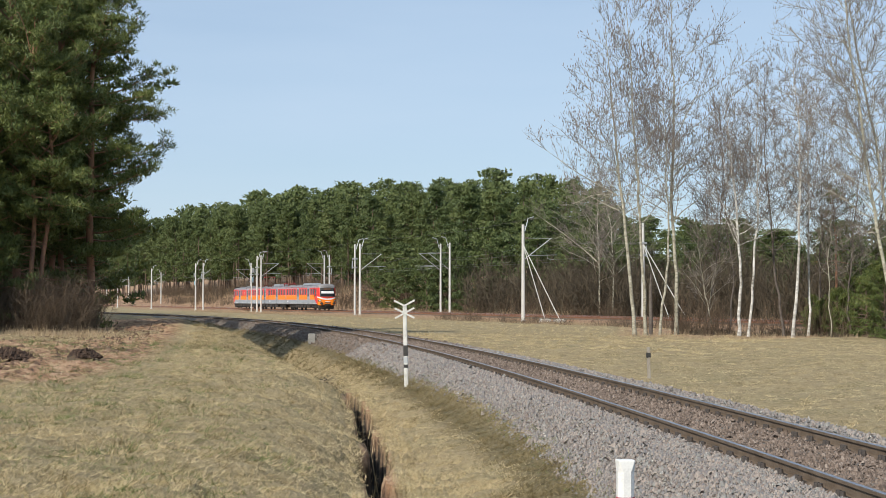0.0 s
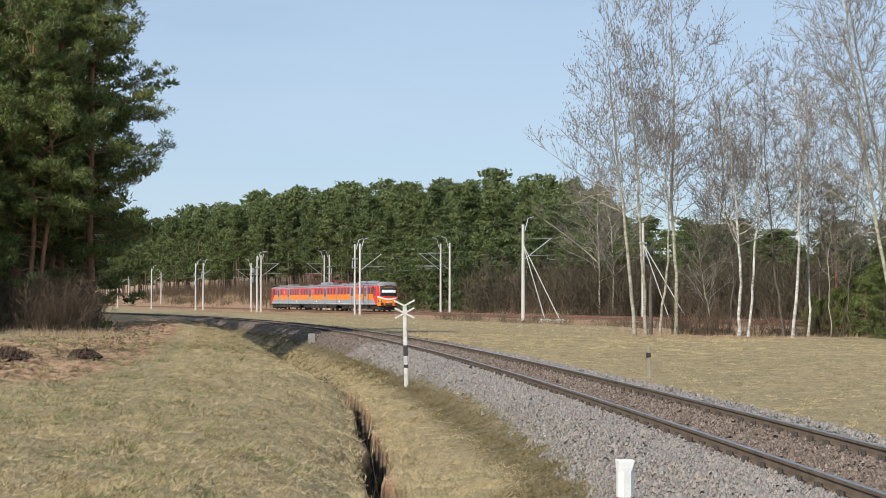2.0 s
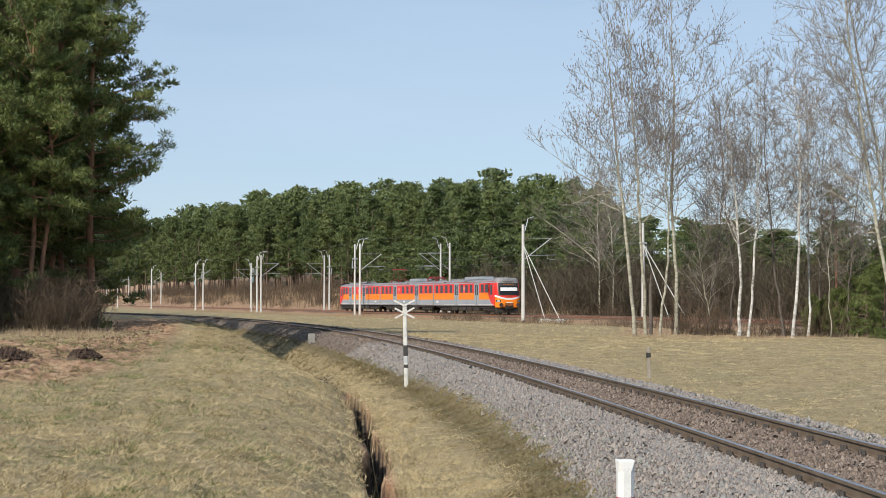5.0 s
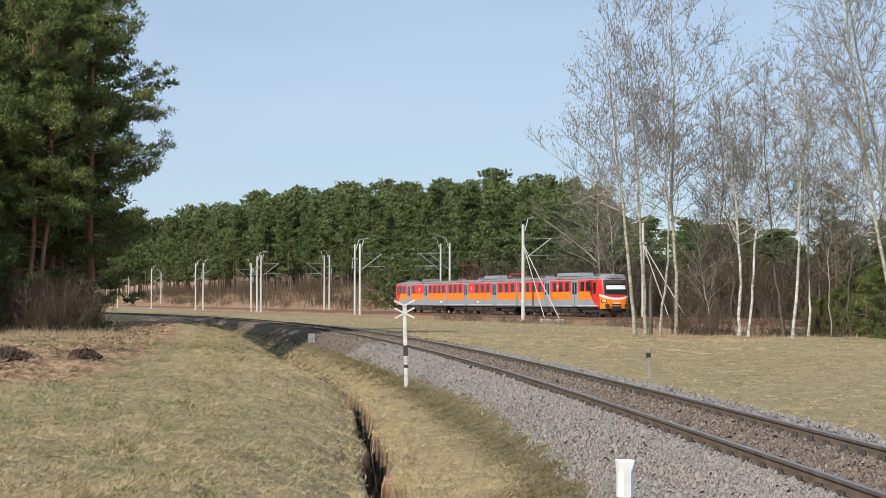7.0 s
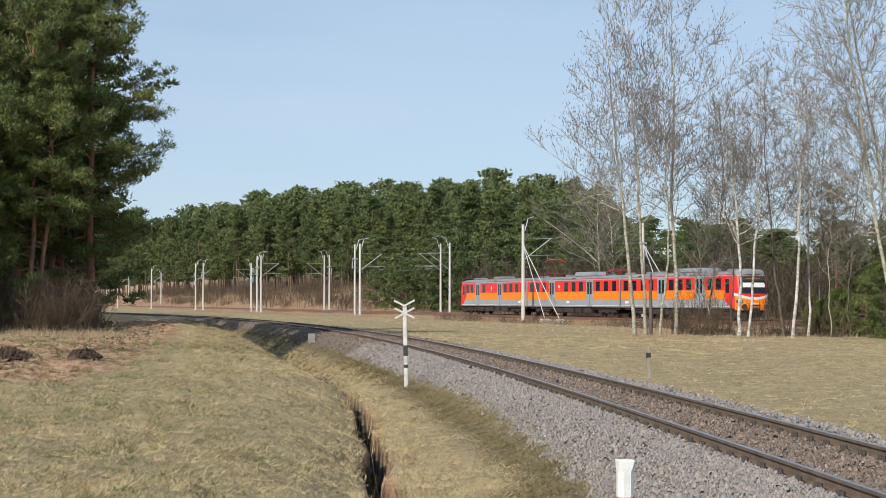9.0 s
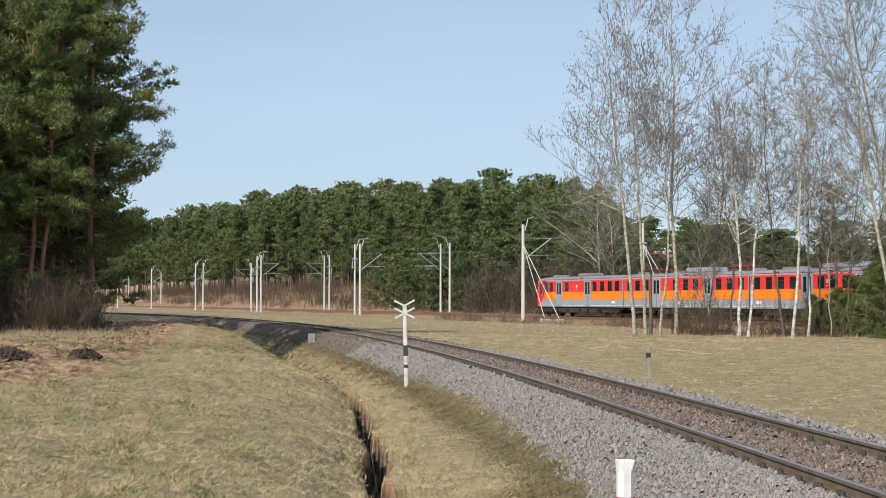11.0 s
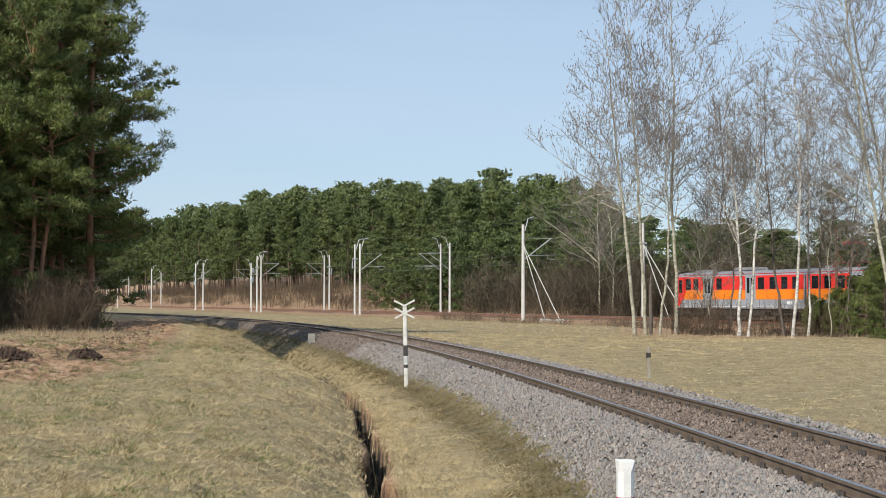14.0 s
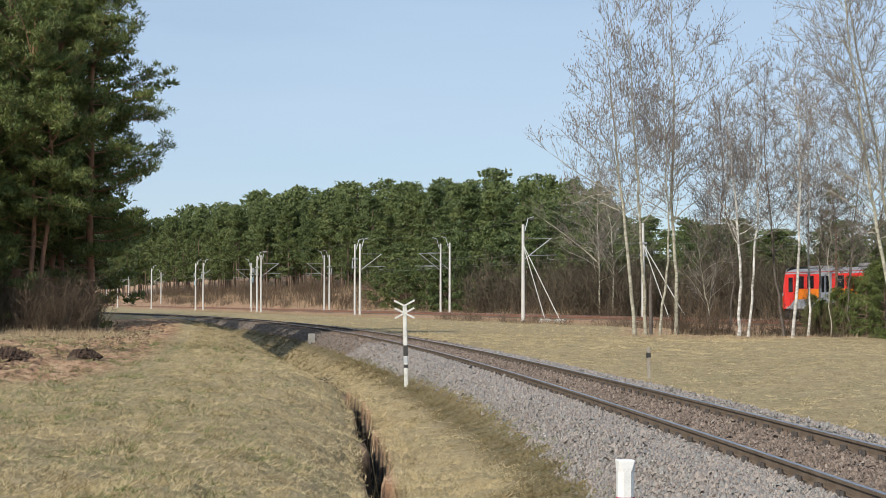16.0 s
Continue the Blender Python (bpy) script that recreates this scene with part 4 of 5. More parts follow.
# tall pines at the edge of the dug-over bank
for seed, (x, y), h, base, rad, lean, full, lab in ((1, (-18.30, 76.0), 19.5, 0.24, 3.6, 0.006, 0.6, "tall pine with orange-brown upper trunk and shaggy dark crown"),
                                                    (2, (-16.55, 75.0), 18.6, 0.20, 3.2, 0.0, 0.36, "broad dark pine with spreading tiers of branches"),
                                                    (3, (-19.30, 73.0), 18.5, 0.14, 3.4, 0.0, 0.6, "tall sunlit pine with a dense shaggy crown"),
                                                    (4, (-21.41, 84.0), 20.5, 0.18, 4.0, 0.0, 0.6, "tall pine deeper in the grove"),
                                                    (5, (-20.60, 70.5), 13.5, 0.08, 3.0, 0.0, 0.5, "dense sunlit pine beside the brush"),
                                                    (6, (-19.20, 84.0), 19.0, 0.16, 3.9, 0.0, 0.6, "tall pine standing behind the grove's edge"),
                                                    (7, (-24.96, 92.0), 20.0, 0.12, 4.2, 0.0, 0.6, "tall straight pine inside the grove"),
                                                    (8, (-26.28, 86.0), 20.0, 0.14, 4.5, 0.0, 0.6, "tall straight pine inside the grove"),
                                                    (9, (-23.38, 95.0), 15.0, 0.06, 4.0, 0.0, 0.5, "dense shorter pine inside the grove"),
                                                    (10, (-20.78, 92.0), 9.5, 0.05, 3.0, 0.0, 0.4, "low bushy pine in the grove's shade"),
                                                    (11, (-21.09, 80.0), 9.5, 0.05, 3.2, 0.0, 0.4, "low bushy pine under taller pines"),
                                                    (12, (-18.52, 78.5), 8.5, 0.08, 2.6, 0.0, 0.4, "low bushy pine under taller pines"),
                                                    (14, (-18.10, 71.5), 15.0, 0.33, 2.3, 0.0, 0.7, "slender pine with an open sunlit crown"),
                                                    (13, (-17.75, 71.5), 12.2, 0.42, 1.8, 0.004, 0.6, "slim pine with a bare orange lower trunk")):
    near = seed in (1, 2, 3, 5, 13, 14)
    slim = seed in (13, 14)
    a, b = pine_parts(100 + seed, h, base, rad, (44 if slim else 66) if near else 46, (9 if slim else 16) if near else 9, 64 if near else 34, 0.62 if near else 0.85, 0.0235 if near else 0.07, M_NEEDLE, lean, 0.11 if slim else 0.19, stubs=22, sprigs=near, flat=0.5, reach=(0.13, 0.29) if near else (0.2, 0.4), full=full)
    place_pine(a, b, Matrix.Translation(on_ground(x, y)), lab, "pines of the grove")

# more of the grove, whose shade falls across the near track
# the last four are added out of view, kept low to shade only the brush
for k, (x, y) in enumerate(((-33, 97), (-40, 90), (-37, 106), (-45, 100), (-47, 112), (-36, 84), (-22.9, 64.5), (-29, 74), (-25.5, 60), (-27, 67))):
    a, b = pine_parts(140 + k, 19.0 if k < 6 else 10.5, 0.12, 4.4 if k < 6 else 3.8, 34, 8, 16, 1.2, 0.10, M_NEEDLE, 0, 0.2, stubs=4, sprigs=False, reach=(0.3, 0.7))
    place_pine(a, b, Matrix.Translation(on_ground(x, y)), "tall straight pine inside the grove" if k < 6 else "unseen low pine added to shade the brush under the grove", "pines of the grove")

# the wood goes on along the curving track and keeps it in shade
inner_wood = [pine_parts(160 + k, 18.0, 0.12, 4.2, 32, 8, 8, 1.2, 0.17, M_NEEDLE, 0, 0.2, stubs=0, sprigs=False, reach=(0.3, 0.7)) for k in range(3)]
wood_rng = np.random.default_rng(41)
for y in np.arange(104, 232, 5.5):
    for row in range(2):
        b = -0.250 - 0.025 * np.clip((160 - y) / 50, 0, 1) - 0.012 * row - 6.0 * row / y
        yy = y + wood_rng.uniform(-2, 2)
        f = wood_rng.uniform(0.8, 1.1)
        m = Matrix.Translation(on_ground(b * yy, yy)) @ Matrix.Rotation(wood_rng.uniform(0, 6.28), 4, "Z") @ Matrix.Diagonal((f, f, f, 1))
        place_pine(*inner_wood[int(wood_rng.integers(3))], m, "tall pine in the wood along the curving track", "pines of the grove")

# pine forest beyond the double track
RISE_B = [-0.30, -0.194, -0.124, -0.064, -0.012, 0.0406, 0.0755, 0.0965, 0.115, 0.18, 0.30]
RISE_T = [0.040, 0.0475, 0.0635, 0.0703, 0.0742, 0.0785, 0.0725, 0.0700, 0.0500, 0.0480, 0.0460]
forest = [pine_parts(200 + k, 20.0, 0.20 if k < 5 else 0.38, 3.2 + 0.35 * (k % 3), 27, 9, 25, 1.2, 0.115, M_NEEDLE_FAR, 0, 0.17, flat=0.42, stubs=6, sprigs=False, reach=(0.3, 0.7), full=0.22 + 0.1 * (k % 3), bark=M_FARBARK) for k in range(8)]
thin = [pine_parts(215 + k, 20.0, 0.18, 4.0, 24, 8, 8, 1.5, 0.24, M_NEEDLE_FAR, 0, 0.2, flat=0.45, stubs=0, sprigs=False, reach=(0.3, 0.7), bark=M_FARBARK) for k in range(3)]
bushy = [pine_parts(220 + k, 10.0, 0.04, 3.0, 30, 8, 22, 0.9, 0.11, M_NEEDLE_FAR, 0, 0.12, flat=0.45, stubs=0, sprigs=False, reach=(0.18, 0.42), full=0.3, bark=M_FARBARK) for k in range(3)]
rng = np.random.default_rng(77)


def raw(me):
    v, f, k = np.empty(len(me.vertices) * 3), np.empty(len(me.polygons) * 3, np.int32), np.empty(len(me.polygons), np.int32)
    me.vertices.foreach_get("co", v)
    me.loops.foreach_get("vertex_index", f)
    me.polygons.foreach_get("material_index", k)
    return v.reshape(-1, 3), f.reshape(-1, 3), k


thin_raw = [(raw(a), raw(b)) for a, b in thin]
deep = Heap()


def forest_tree(s, q, share, kinds):
    p = P0 + NOR * q + DIR * s
    z = float(ground_z(p.x, p.y))
    h = (float(np.interp(p.x / p.y, RISE_B, RISE_T)) * p.y + 1.6 - z) * share
    k = int(rng.integers(len(kinds)))
    f = h / (10.0 if kinds is bushy else 20.0)
    wide = max(0.75, f) * rng.uniform(0.85, 1.25)
    m = Matrix.Translation((p.x, p.y, z)) @ Matrix.Rotation(rng.uniform(0, 6.28), 4, "Z") @ Matrix.Diagonal((wide, wide, f, 1))
    if kinds is thin:
        (tv, tf, _), (cv, cf, ck) = thin_raw[k]
        a = np.array(m)
        deep.add(tv @ a[:3, :3].T + a[:3, 3], tf, 1)
        deep.add(cv @ a[:3, :3].T + a[:3, 3], cf, 0)
        return
    place_pine(*kinds[k], m, "young bushy pine at the forest edge" if kinds is bushy else "tall forest pine with a dark green layered crown", "forest beyond the double track")


for q0, step, lo, hi, share, kinds in ((22, 3.7, -480, 44, 0.90, forest), (31, 5.0, -500, 56, 0.98, thin), (43, 6.5, -420, 66, 1.0, thin), (58, 9.0, -360, 70, 1.0, thin)):
    s = lo
    while s < hi:
        inner = np.interp(s, [-480, -250, -120], [-7, 0, 4])
        forest_tree(s + rng.uniform(-1.5, 1.5), q0 + inner + rng.uniform(-3.5, 3.5), share * rng.choice([0.76, 0.84, 0.89, 0.93, 0.97, 1.02]), kinds)
        s += step * rng.uniform(0.75, 1.3) * (1.5 if s < -250 else 1.0)
for q0 in (36, 50, 66):
    for s in np.arange(62, 165, 6.0):
        forest_tree(s + rng.uniform(-2, 2), q0 + rng.uniform(-5, 5), rng.uniform(0.85, 1.05), thin)
for s, q, f in ((-60, 17, 0.5), (-52, 16, 0.42), (-45, 18, 0.55), (-38, 15, 0.5), (-30, 17, 0.6), (-22, 16, 0.55), (-14, 18, 0.62), (-5, 19, 0.6), (6, 20, 0.6), (16, 21, 0.55), (-110, 24, 0.5), (-130, 26, 0.45), (-160, 27, 0.5), (-90, 20, 0.4), (-75, 19, 0.45), (-100, 22, 0.5), (28, 22, 0.5), (40, 22, 0.6), (-66, 12, 0.34), (-57, 11.5, 0.42), (-49, 11, 0.36), (-42, 12, 0.48), (-34, 11, 0.4), (-26, 12, 0.44), (52, 17, 0.7), (58, 19, 0.8), (64, 16, 0.62), (70, 18, 0.8), (76, 16, 0.7), (82, 18, 0.85), (88, 15, 0.65), (94, 17, 0.8), (100, 15, 0.75), (107, 17, 0.8), (114, 15, 0.7)):
    forest_tree(s, q, f, bushy)

tagged(new("deep_forest", deep.mesh("deep_forest", [M_NEEDLE_FAR, M_FARBARK])), "deep dark pine forest behind the edge trees", "forest", kind="stuff")


# ---- thickets ----
def thicket_mesh(seed, h, w, stems, fork, mat, r=0.02, steps=6):
    rng = np.random.default_rng(seed)
    store, thin_ones = [], []
    for _ in range(stems):
        p = np.array((rng.normal() * w * 0.4, rng.normal() * w * 0.4, -0.15))
        L = h * rng.uniform(0.45, 1.05)
        pts = polyline(rng, p, np.array((rng.normal() * 0.28, rng.normal() * 0.28, 1.0)), L, steps, 0.12, 0.0)
        limb(store, pts, r * rng.uniform(0.6, 1.3), r * 0.3)
        for _ in range(fork):
            u = rng.uniform(0.15, 0.98) * steps
            i = min(steps - 1, int(u))
            q = pts[i] + (pts[i + 1] - pts[i]) * (u - i)
            w2 = (pts[i + 1] - pts[i]) / (L / steps) + rng.normal(size=3) * 0.7
            thin_ones.append((q, q + w2 / np.linalg.norm(w2) * L * rng.uniform(0.12, 0.34)))
    heap = Heap()
    flush(heap, store)
    if thin_ones:
        blades(heap, np.array([a for a, _ in thin_ones]), np.array([b for _, b in thin_ones]), r * 0.6, rng)
    return heap.mesh("bush", [mat])


def place_bush(name, me, x, y, size, label, group, turn):
    ob = tagged(new(name, me), label, "bush", group)
    p = on_ground(x, y)
    ob.matrix_basis = Matrix.Translation(p) @ Matrix.Rotation(turn, 4, "Z") @ Matrix.Diagonal((size, size, size, 1))
    return ob


tall = [thicket_mesh(300 + k, 7.0, 3.4, 30, 34, M_THICKET, 0.045, 4) for k in range(3)]
scrub = [thicket_mesh(340 + k, 2.4, 2.8, 44, 14, M_THICKET, 0.024, 3) for k in range(2)]
low = [thicket_mesh(310 + k, 2.4, 2.8, 44, 12, M_BRUSH, 0.024, 3) for k in range(3)]
# leafless brush behind the double track
for s in np.concatenate([np.arange(-24, 62, 1.6), np.arange(62, 120, 4.0)]):
    q = rng.uniform(10.0, 22)
    p = P0 + NOR * q + DIR * (s + rng.uniform(-1, 1))
    place_bush("bare_bush", tall[int(rng.integers(3))], p.x, p.y, rng.uniform(0.7, 1.15), "tall leafless dark brown thicket behind the line", "thicket behind the line", rng.uniform(0, 6))
for s in np.arange(-330, 30, 2.1):
    q = rng.uniform(9.0, 20)
    p = P0 + NOR * q + DIR * (s + rng.uniform(-1, 1))
    place_bush("low_bush", low[int(rng.integers(3))], p.x, p.y, rng.uniform(0.9, 1.5), "low reddish-brown leafless brush on rough ground", "low brush behind the line", rng.uniform(0, 6))
# brown brush under the grove
grove = [thicket_mesh(320 + k, 3.9, 2.0, 56, 40, M_THICKET if k == 0 else M_BRUSH, 0.018, 5) for k in range(3)]
for k in range(46):
    y = rng.uniform(69, 79)
    b = rng.uniform(-0.285, -0.226)
    place_bush("bare_bush", grove[k % 3], b * y, y, rng.uniform(0.3, 0.72), "tangled leafless brown brush under pines", "brush under the grove", rng.uniform(0, 6))
for (x, y), f in (((-16.4, 70.0), 0.75), ((-16.1, 68.0), 0.6), ((-16.6, 67.5), 0.7), ((-17.2, 67.5), 0.6), ((-16.5, 72.0), 0.55), ((-16.7, 74.0), 0.5)):
    place_bush("bare_bush", grove[int(rng.integers(3))], x, y, f, "tangled leafless brown brush under pines", "brush under the grove", rng.uniform(0, 6))

# ---- bare trees between the field and the double track ----
BARE = (
    ("aspen_tree", 1, ((10.94, 92.0), ((0.00, 0.00), (-0.39, 3.30), (-0.77, 6.51), (-1.03, 9.73), (-1.22, 12.95), (-1.58, 18.42))), 0.17, 0.42, 4.6, 30, M_ASPEN, "slender bare aspen with pale grey-green trunk and catkins", 0.6, 0.6, 7),
    ("aspen_tree", 2, ((11.55, 92.0), ((0.00, 0.00), (-0.23, 3.30), (-0.51, 6.51), (-0.77, 10.37), (-0.93, 14.56), (-1.19, 20.19))), 0.15, 0.38, 5.2, 30, M_ASPEN, "tall bare aspen thick with catkins", 0.65, 0.85, 7),
    ("aspen_tree", 3, ((12.08, 90.0), ((0.00, 0.00), (0.22, 3.28), (0.47, 6.42), (0.41, 9.57), (0.25, 13.35))), 0.11, 0.45, 2.8, 20, M_ASPEN, "thin leaning bare grey aspen", 0.3, 0.9, 5),
    ("birch_tree", 4, ((13.43, 93.0), ((0.00, 0.00), (-0.07, 3.96), (-0.16, 7.21), (-0.10, 11.44), (-0.03, 15.66), (-0.16, 20.54))), 0.17, 0.36, 6.0, 36, M_ASPEN, "large bare tree with wide upswept limbs and catkins", 0.6, 0.85, 7),
    ("birch_tree", 5, ((16.46, 90.0), ((0.00, 0.00), (0.13, 3.28), (0.03, 6.42), (-0.13, 9.57), (-0.22, 13.66))), 0.14, 0.38, 3.9, 28, M_BIRCH, "white-barked bare birch in brush", 0.1, 0.8, 6),
    ("birch_tree", 6, ((16.96, 90.0), ((0.00, 0.00), (0.35, 3.90), (0.63, 6.74), (0.76, 10.20), (0.91, 15.23))), 0.11, 0.42, 3.6, 26, M_BIRCH, "thin leaning white bare birch", 0.1, 0.8, 6),
    ("alder_tree", 7, ((19.40, 92.0), ((0.00, 0.00), (-0.23, 3.30), (-0.58, 6.51), (-0.84, 9.73), (-1.03, 15.52))), 0.11, 0.36, 3.8, 28, M_DARKBARK, "dark-barked bare alder beside birches", 0.2, 0.8, 6),
    ("birch_tree", 8, ((19.48, 90.0), ((0.00, 0.00), (0.16, 3.90), (0.22, 8.00), (0.28, 11.77), (0.16, 16.18))), 0.14, 0.38, 4.0, 30, M_BIRCH, "bare birch with pale patched bark", 0.15, 0.85, 6),
    ("birch_tree", 9, ((20.55, 91.0), ((0.00, 0.00), (-0.03, 3.92), (-0.10, 8.06), (-0.29, 14.42))), 0.11, 0.40, 3.4, 24, M_BIRCH, "slim bare birch among alders", 0.1, 0.85, 6),
    ("alder_tree", 10, ((21.65, 90.0), ((0.00, 0.00), (-0.09, 2.65), (-0.19, 5.16), (-0.06, 7.05))), 0.05, 0.4, 1.4, 12, M_ASPEN, "thin bare sapling in brush", 0.0, 0.9, 4),
    ("alder_tree", 11, ((22.04, 78.0), ((0.00, 0.00), (-0.60, 3.15), (-1.09, 5.87), (-1.55, 8.60), (-2.10, 12.69), (-2.73, 16.78), (-3.05, 18.96))), 0.15, 0.28, 5.6, 44, M_ASPEN, "tall leaning bare tree with long arching limbs", 0.1, 0.6, 6),
    ("alder_tree", 12, ((22.83, 80.0), ((0.00, 0.00), (-0.42, 4.29), (-1.06, 8.76), (-1.68, 12.96), (-2.18, 16.59), (-2.38, 19.39))), 0.13, 0.32, 5.0, 40, M_ASPEN, "tall bare tree with mossy pale bark", 0.1, 0.65, 6),
    ("alder_tree", 13, ((15.71, 94.0), ((0.00, 0.00), (-0.33, 1.84), (-0.72, 3.98), (-1.12, 6.61))), 0.07, 0.25, 2.4, 20, M_ASPEN, "bushy bare willow stem in brush", 0.0, 1.1, 5),
    ("alder_tree", 14, ((16.98, 176.0), ((0.00, 0.00), (0.12, 5.44), (-0.12, 10.36), (0.25, 15.90))), 0.15, 0.25, 6.0, 28, M_ASPEN, "small bare tree by the thicket", 0.1, 0.8, 6),
    ("alder_tree", 15, ((15.31, 95.0), ((0.00, 0.00), (0.56, 3.99), (0.90, 7.32), (0.76, 13.29))), 0.08, 0.3, 3.6, 28, M_DARKBARK, "slim bare alder with fine twigs", 0.1, 0.85, 6),
    ("alder_tree", 16, ((21.89, 94.0), ((0.00, 0.00), (-0.10, 3.98), (0.07, 7.26), (0.39, 13.51))), 0.09, 0.28, 3.6, 28, M_DARKBARK, "slim dark bare alder with fine twigs", 0.1, 0.85, 6),
    ("alder_tree", 17, ((22.69, 90.0), ((0.00, 0.00), (-0.16, 3.28), (0.16, 6.42), (0.79, 11.46))), 0.09, 0.28, 3.6, 26, M_DARKBARK, "bare alder beside young pines", 0.1, 0.85, 6),
    ("alder_tree", 18, ((18.10, 172.0), ((0.00, 0.00), (0.18, 5.37), (-0.18, 10.18), (-1.50, 16.19))), 0.15, 0.25, 6.0, 28, M_ASPEN, "small bare tree with low spreading limbs", 0.2, 0.7, 6),
    ("birch_tree", 19, ((16.63, 94.0), ((0.00, 0.00), (0.20, 3.98), (-0.07, 7.26), (-0.46, 13.51))), 0.08, 0.35, 3.4, 26, M_DARKBARK, "slim dark bare tree behind birches", 0.1, 0.85, 6),
    ("alder_tree", 20, ((24.58, 93.0), ((0.00, 0.00), (0.16, 3.96), (0.65, 7.86), (0.91, 13.71))), 0.10, 0.3, 4.0, 28, M_DARKBARK, "dark bare alder at the field's corner", 0.1, 0.8, 6),
)
# single strong limbs: from and to (sideways, height), thickness
BOUGHS = {1: (((-0.93, 8.2), (-5.7, 10.9), 0.05), ((-0.9, 7.4), (-3.9, 8.4), 0.04)),
          4: (((-0.1, 10.6), (-3.0, 14.2), 0.06), ((-0.05, 9.4), (3.3, 12.6), 0.055), ((-0.1, 11.4), (2.2, 16.5), 0.05)),
          5: (((0.1, 5.2), (-2.2, 9.0), 0.05),),
          14: (((0.1, 6.0), (-6.0, 13.0), 0.09), ((0.0, 8.0), (5.0, 14.0), 0.08))}
for name, seed, (place, trunk), r0, first, spread, limbs, bark, lab, buds, rise, tw in BARE:
    build_bare_tree(name, 400 + seed, place, trunk, r0, first, spread, int(limbs * (1.45 if seed > 4 else 1.15)), bark, lab, "bare tree", buds, rise, tw + (seed > 4), BOUGHS.get(seed, ()))

snag = tagged(new("tree_stump"), "dark dead snag beside pale aspens", "dead tree")
snag.matrix_basis = Matrix.Translation(on_ground(*(11.68, 91.0)))
hp = Heap()
tube(hp, [(0, 0, -0.2), (0.02, 0, 1.2), (0.0, 0, 2.6), (0.05, 0, 3.6)], [0.13, 0.11, 0.09, 0.05], 8)
part("trunk", hp.mesh("trunk", [M_DARKBARK], True), snag)

willow = [thicket_mesh(330 + k, 3.6, 1.6, 26, 14, M_BRUSH, 0.018) for k in range(2)]
for (x, y), f in (((14.02, 93.0), 1.0), ((14.99, 94.0), 1.1), ((15.54, 93.0), 0.9), ((13.67, 94.0), 0.7), ((21.33, 93.0), 0.8), ((22.39, 92.0), 0.8), ((19.42, 94.0), 0.7), ((23.79, 90.0), 0.9), ((14.65, 95.0), 0.9), ((15.05, 92.0), 0.8), ((16.47, 94.0), 0.8), ((18.27, 94.0), 0.7), ((18.73, 93.0), 0.9), ((20.52, 93.0), 0.9), ((21.81, 92.0), 0.7), ((22.85, 90.0), 0.8), ((16.14, 95.0), 0.7)):
    place_bush("willow_bush", willow[int(rng.integers(2))], x, y, f * 0.8, "many-stemmed leafless willow bush", "willow bushes by the birches", rng.uniform(0, 6))
for k in range(70):
    b = rng.uniform(0.15, 0.29)
    y = rng.uniform(92, 97) if b < 0.24 else rng.uniform(85, 92)
    place_bush("low_bush", scrub[k % 2], b * y, y, rng.uniform(0.12, 0.30), "low dark brown brush along the trees", "brush along the birches", rng.uniform(0, 6))
for k in range(44):
    b = rng.uniform(0.0, 0.15)
    y = (62.8 - rng.uniform(6, 9)) / (0.3254 + b * 0.9456)
    place_bush("low_bush", low[k % 3], b * y, y, rng.uniform(0.22, 0.55), "low brown brush on the field's edge", "brush on the field's edge", rng.uniform(0, 6))
young = [pine_parts(240 + k, 4.5, 0.05, 1.6, 36, 8, 34, 0.40, 0.021, M_NEEDLE, 0, 0.05, stubs=0, reach=(0.09, 0.2), full=0.2, bark=M_FARBARK) for k in range(2)]
for k, ((x, y), f) in enumerate((((23.02, 88.0), 0.75), ((23.51, 86.0), 0.9), ((22.69, 91.0), 0.6), ((21.72, 93.0), 0.5), ((24.58, 92.0), 0.95), ((21.30, 94.0), 0.4), ((25.86, 92.0), 1.3), ((23.51, 92.0), 0.55), ((23.90, 89.0), 0.6), ((22.05, 93.0), 0.45), ((23.67, 93.0), 0.8), ((21.79, 95.0), 0.55), ((22.66, 93.0), 0.65), ((24.36, 90.0), 1.0), ((23.64, 91.0), 0.6))):
    m = Matrix.Translation(on_ground(x, y)) @ Matrix.Rotation(k * 1.3, 4, "Z") @ Matrix.Diagonal((f, f, f, 1))
    place_pine(*young[k % 2], m, "young green pine among bare trees", "young pines by the birches", "young pine")


a, b = pine_parts(260, 9.0, 0.5, 1.6, 18, 8, 22, 0.45, 0.02, M_NEEDLE, 0, 0.08, stubs=6, reach=(0.1, 0.24))
place_pine(a, b, Matrix.Translation(on_ground(*(22.68, 94.0))), "slim pine with an open crown among bare trees", "young pines by the birches")


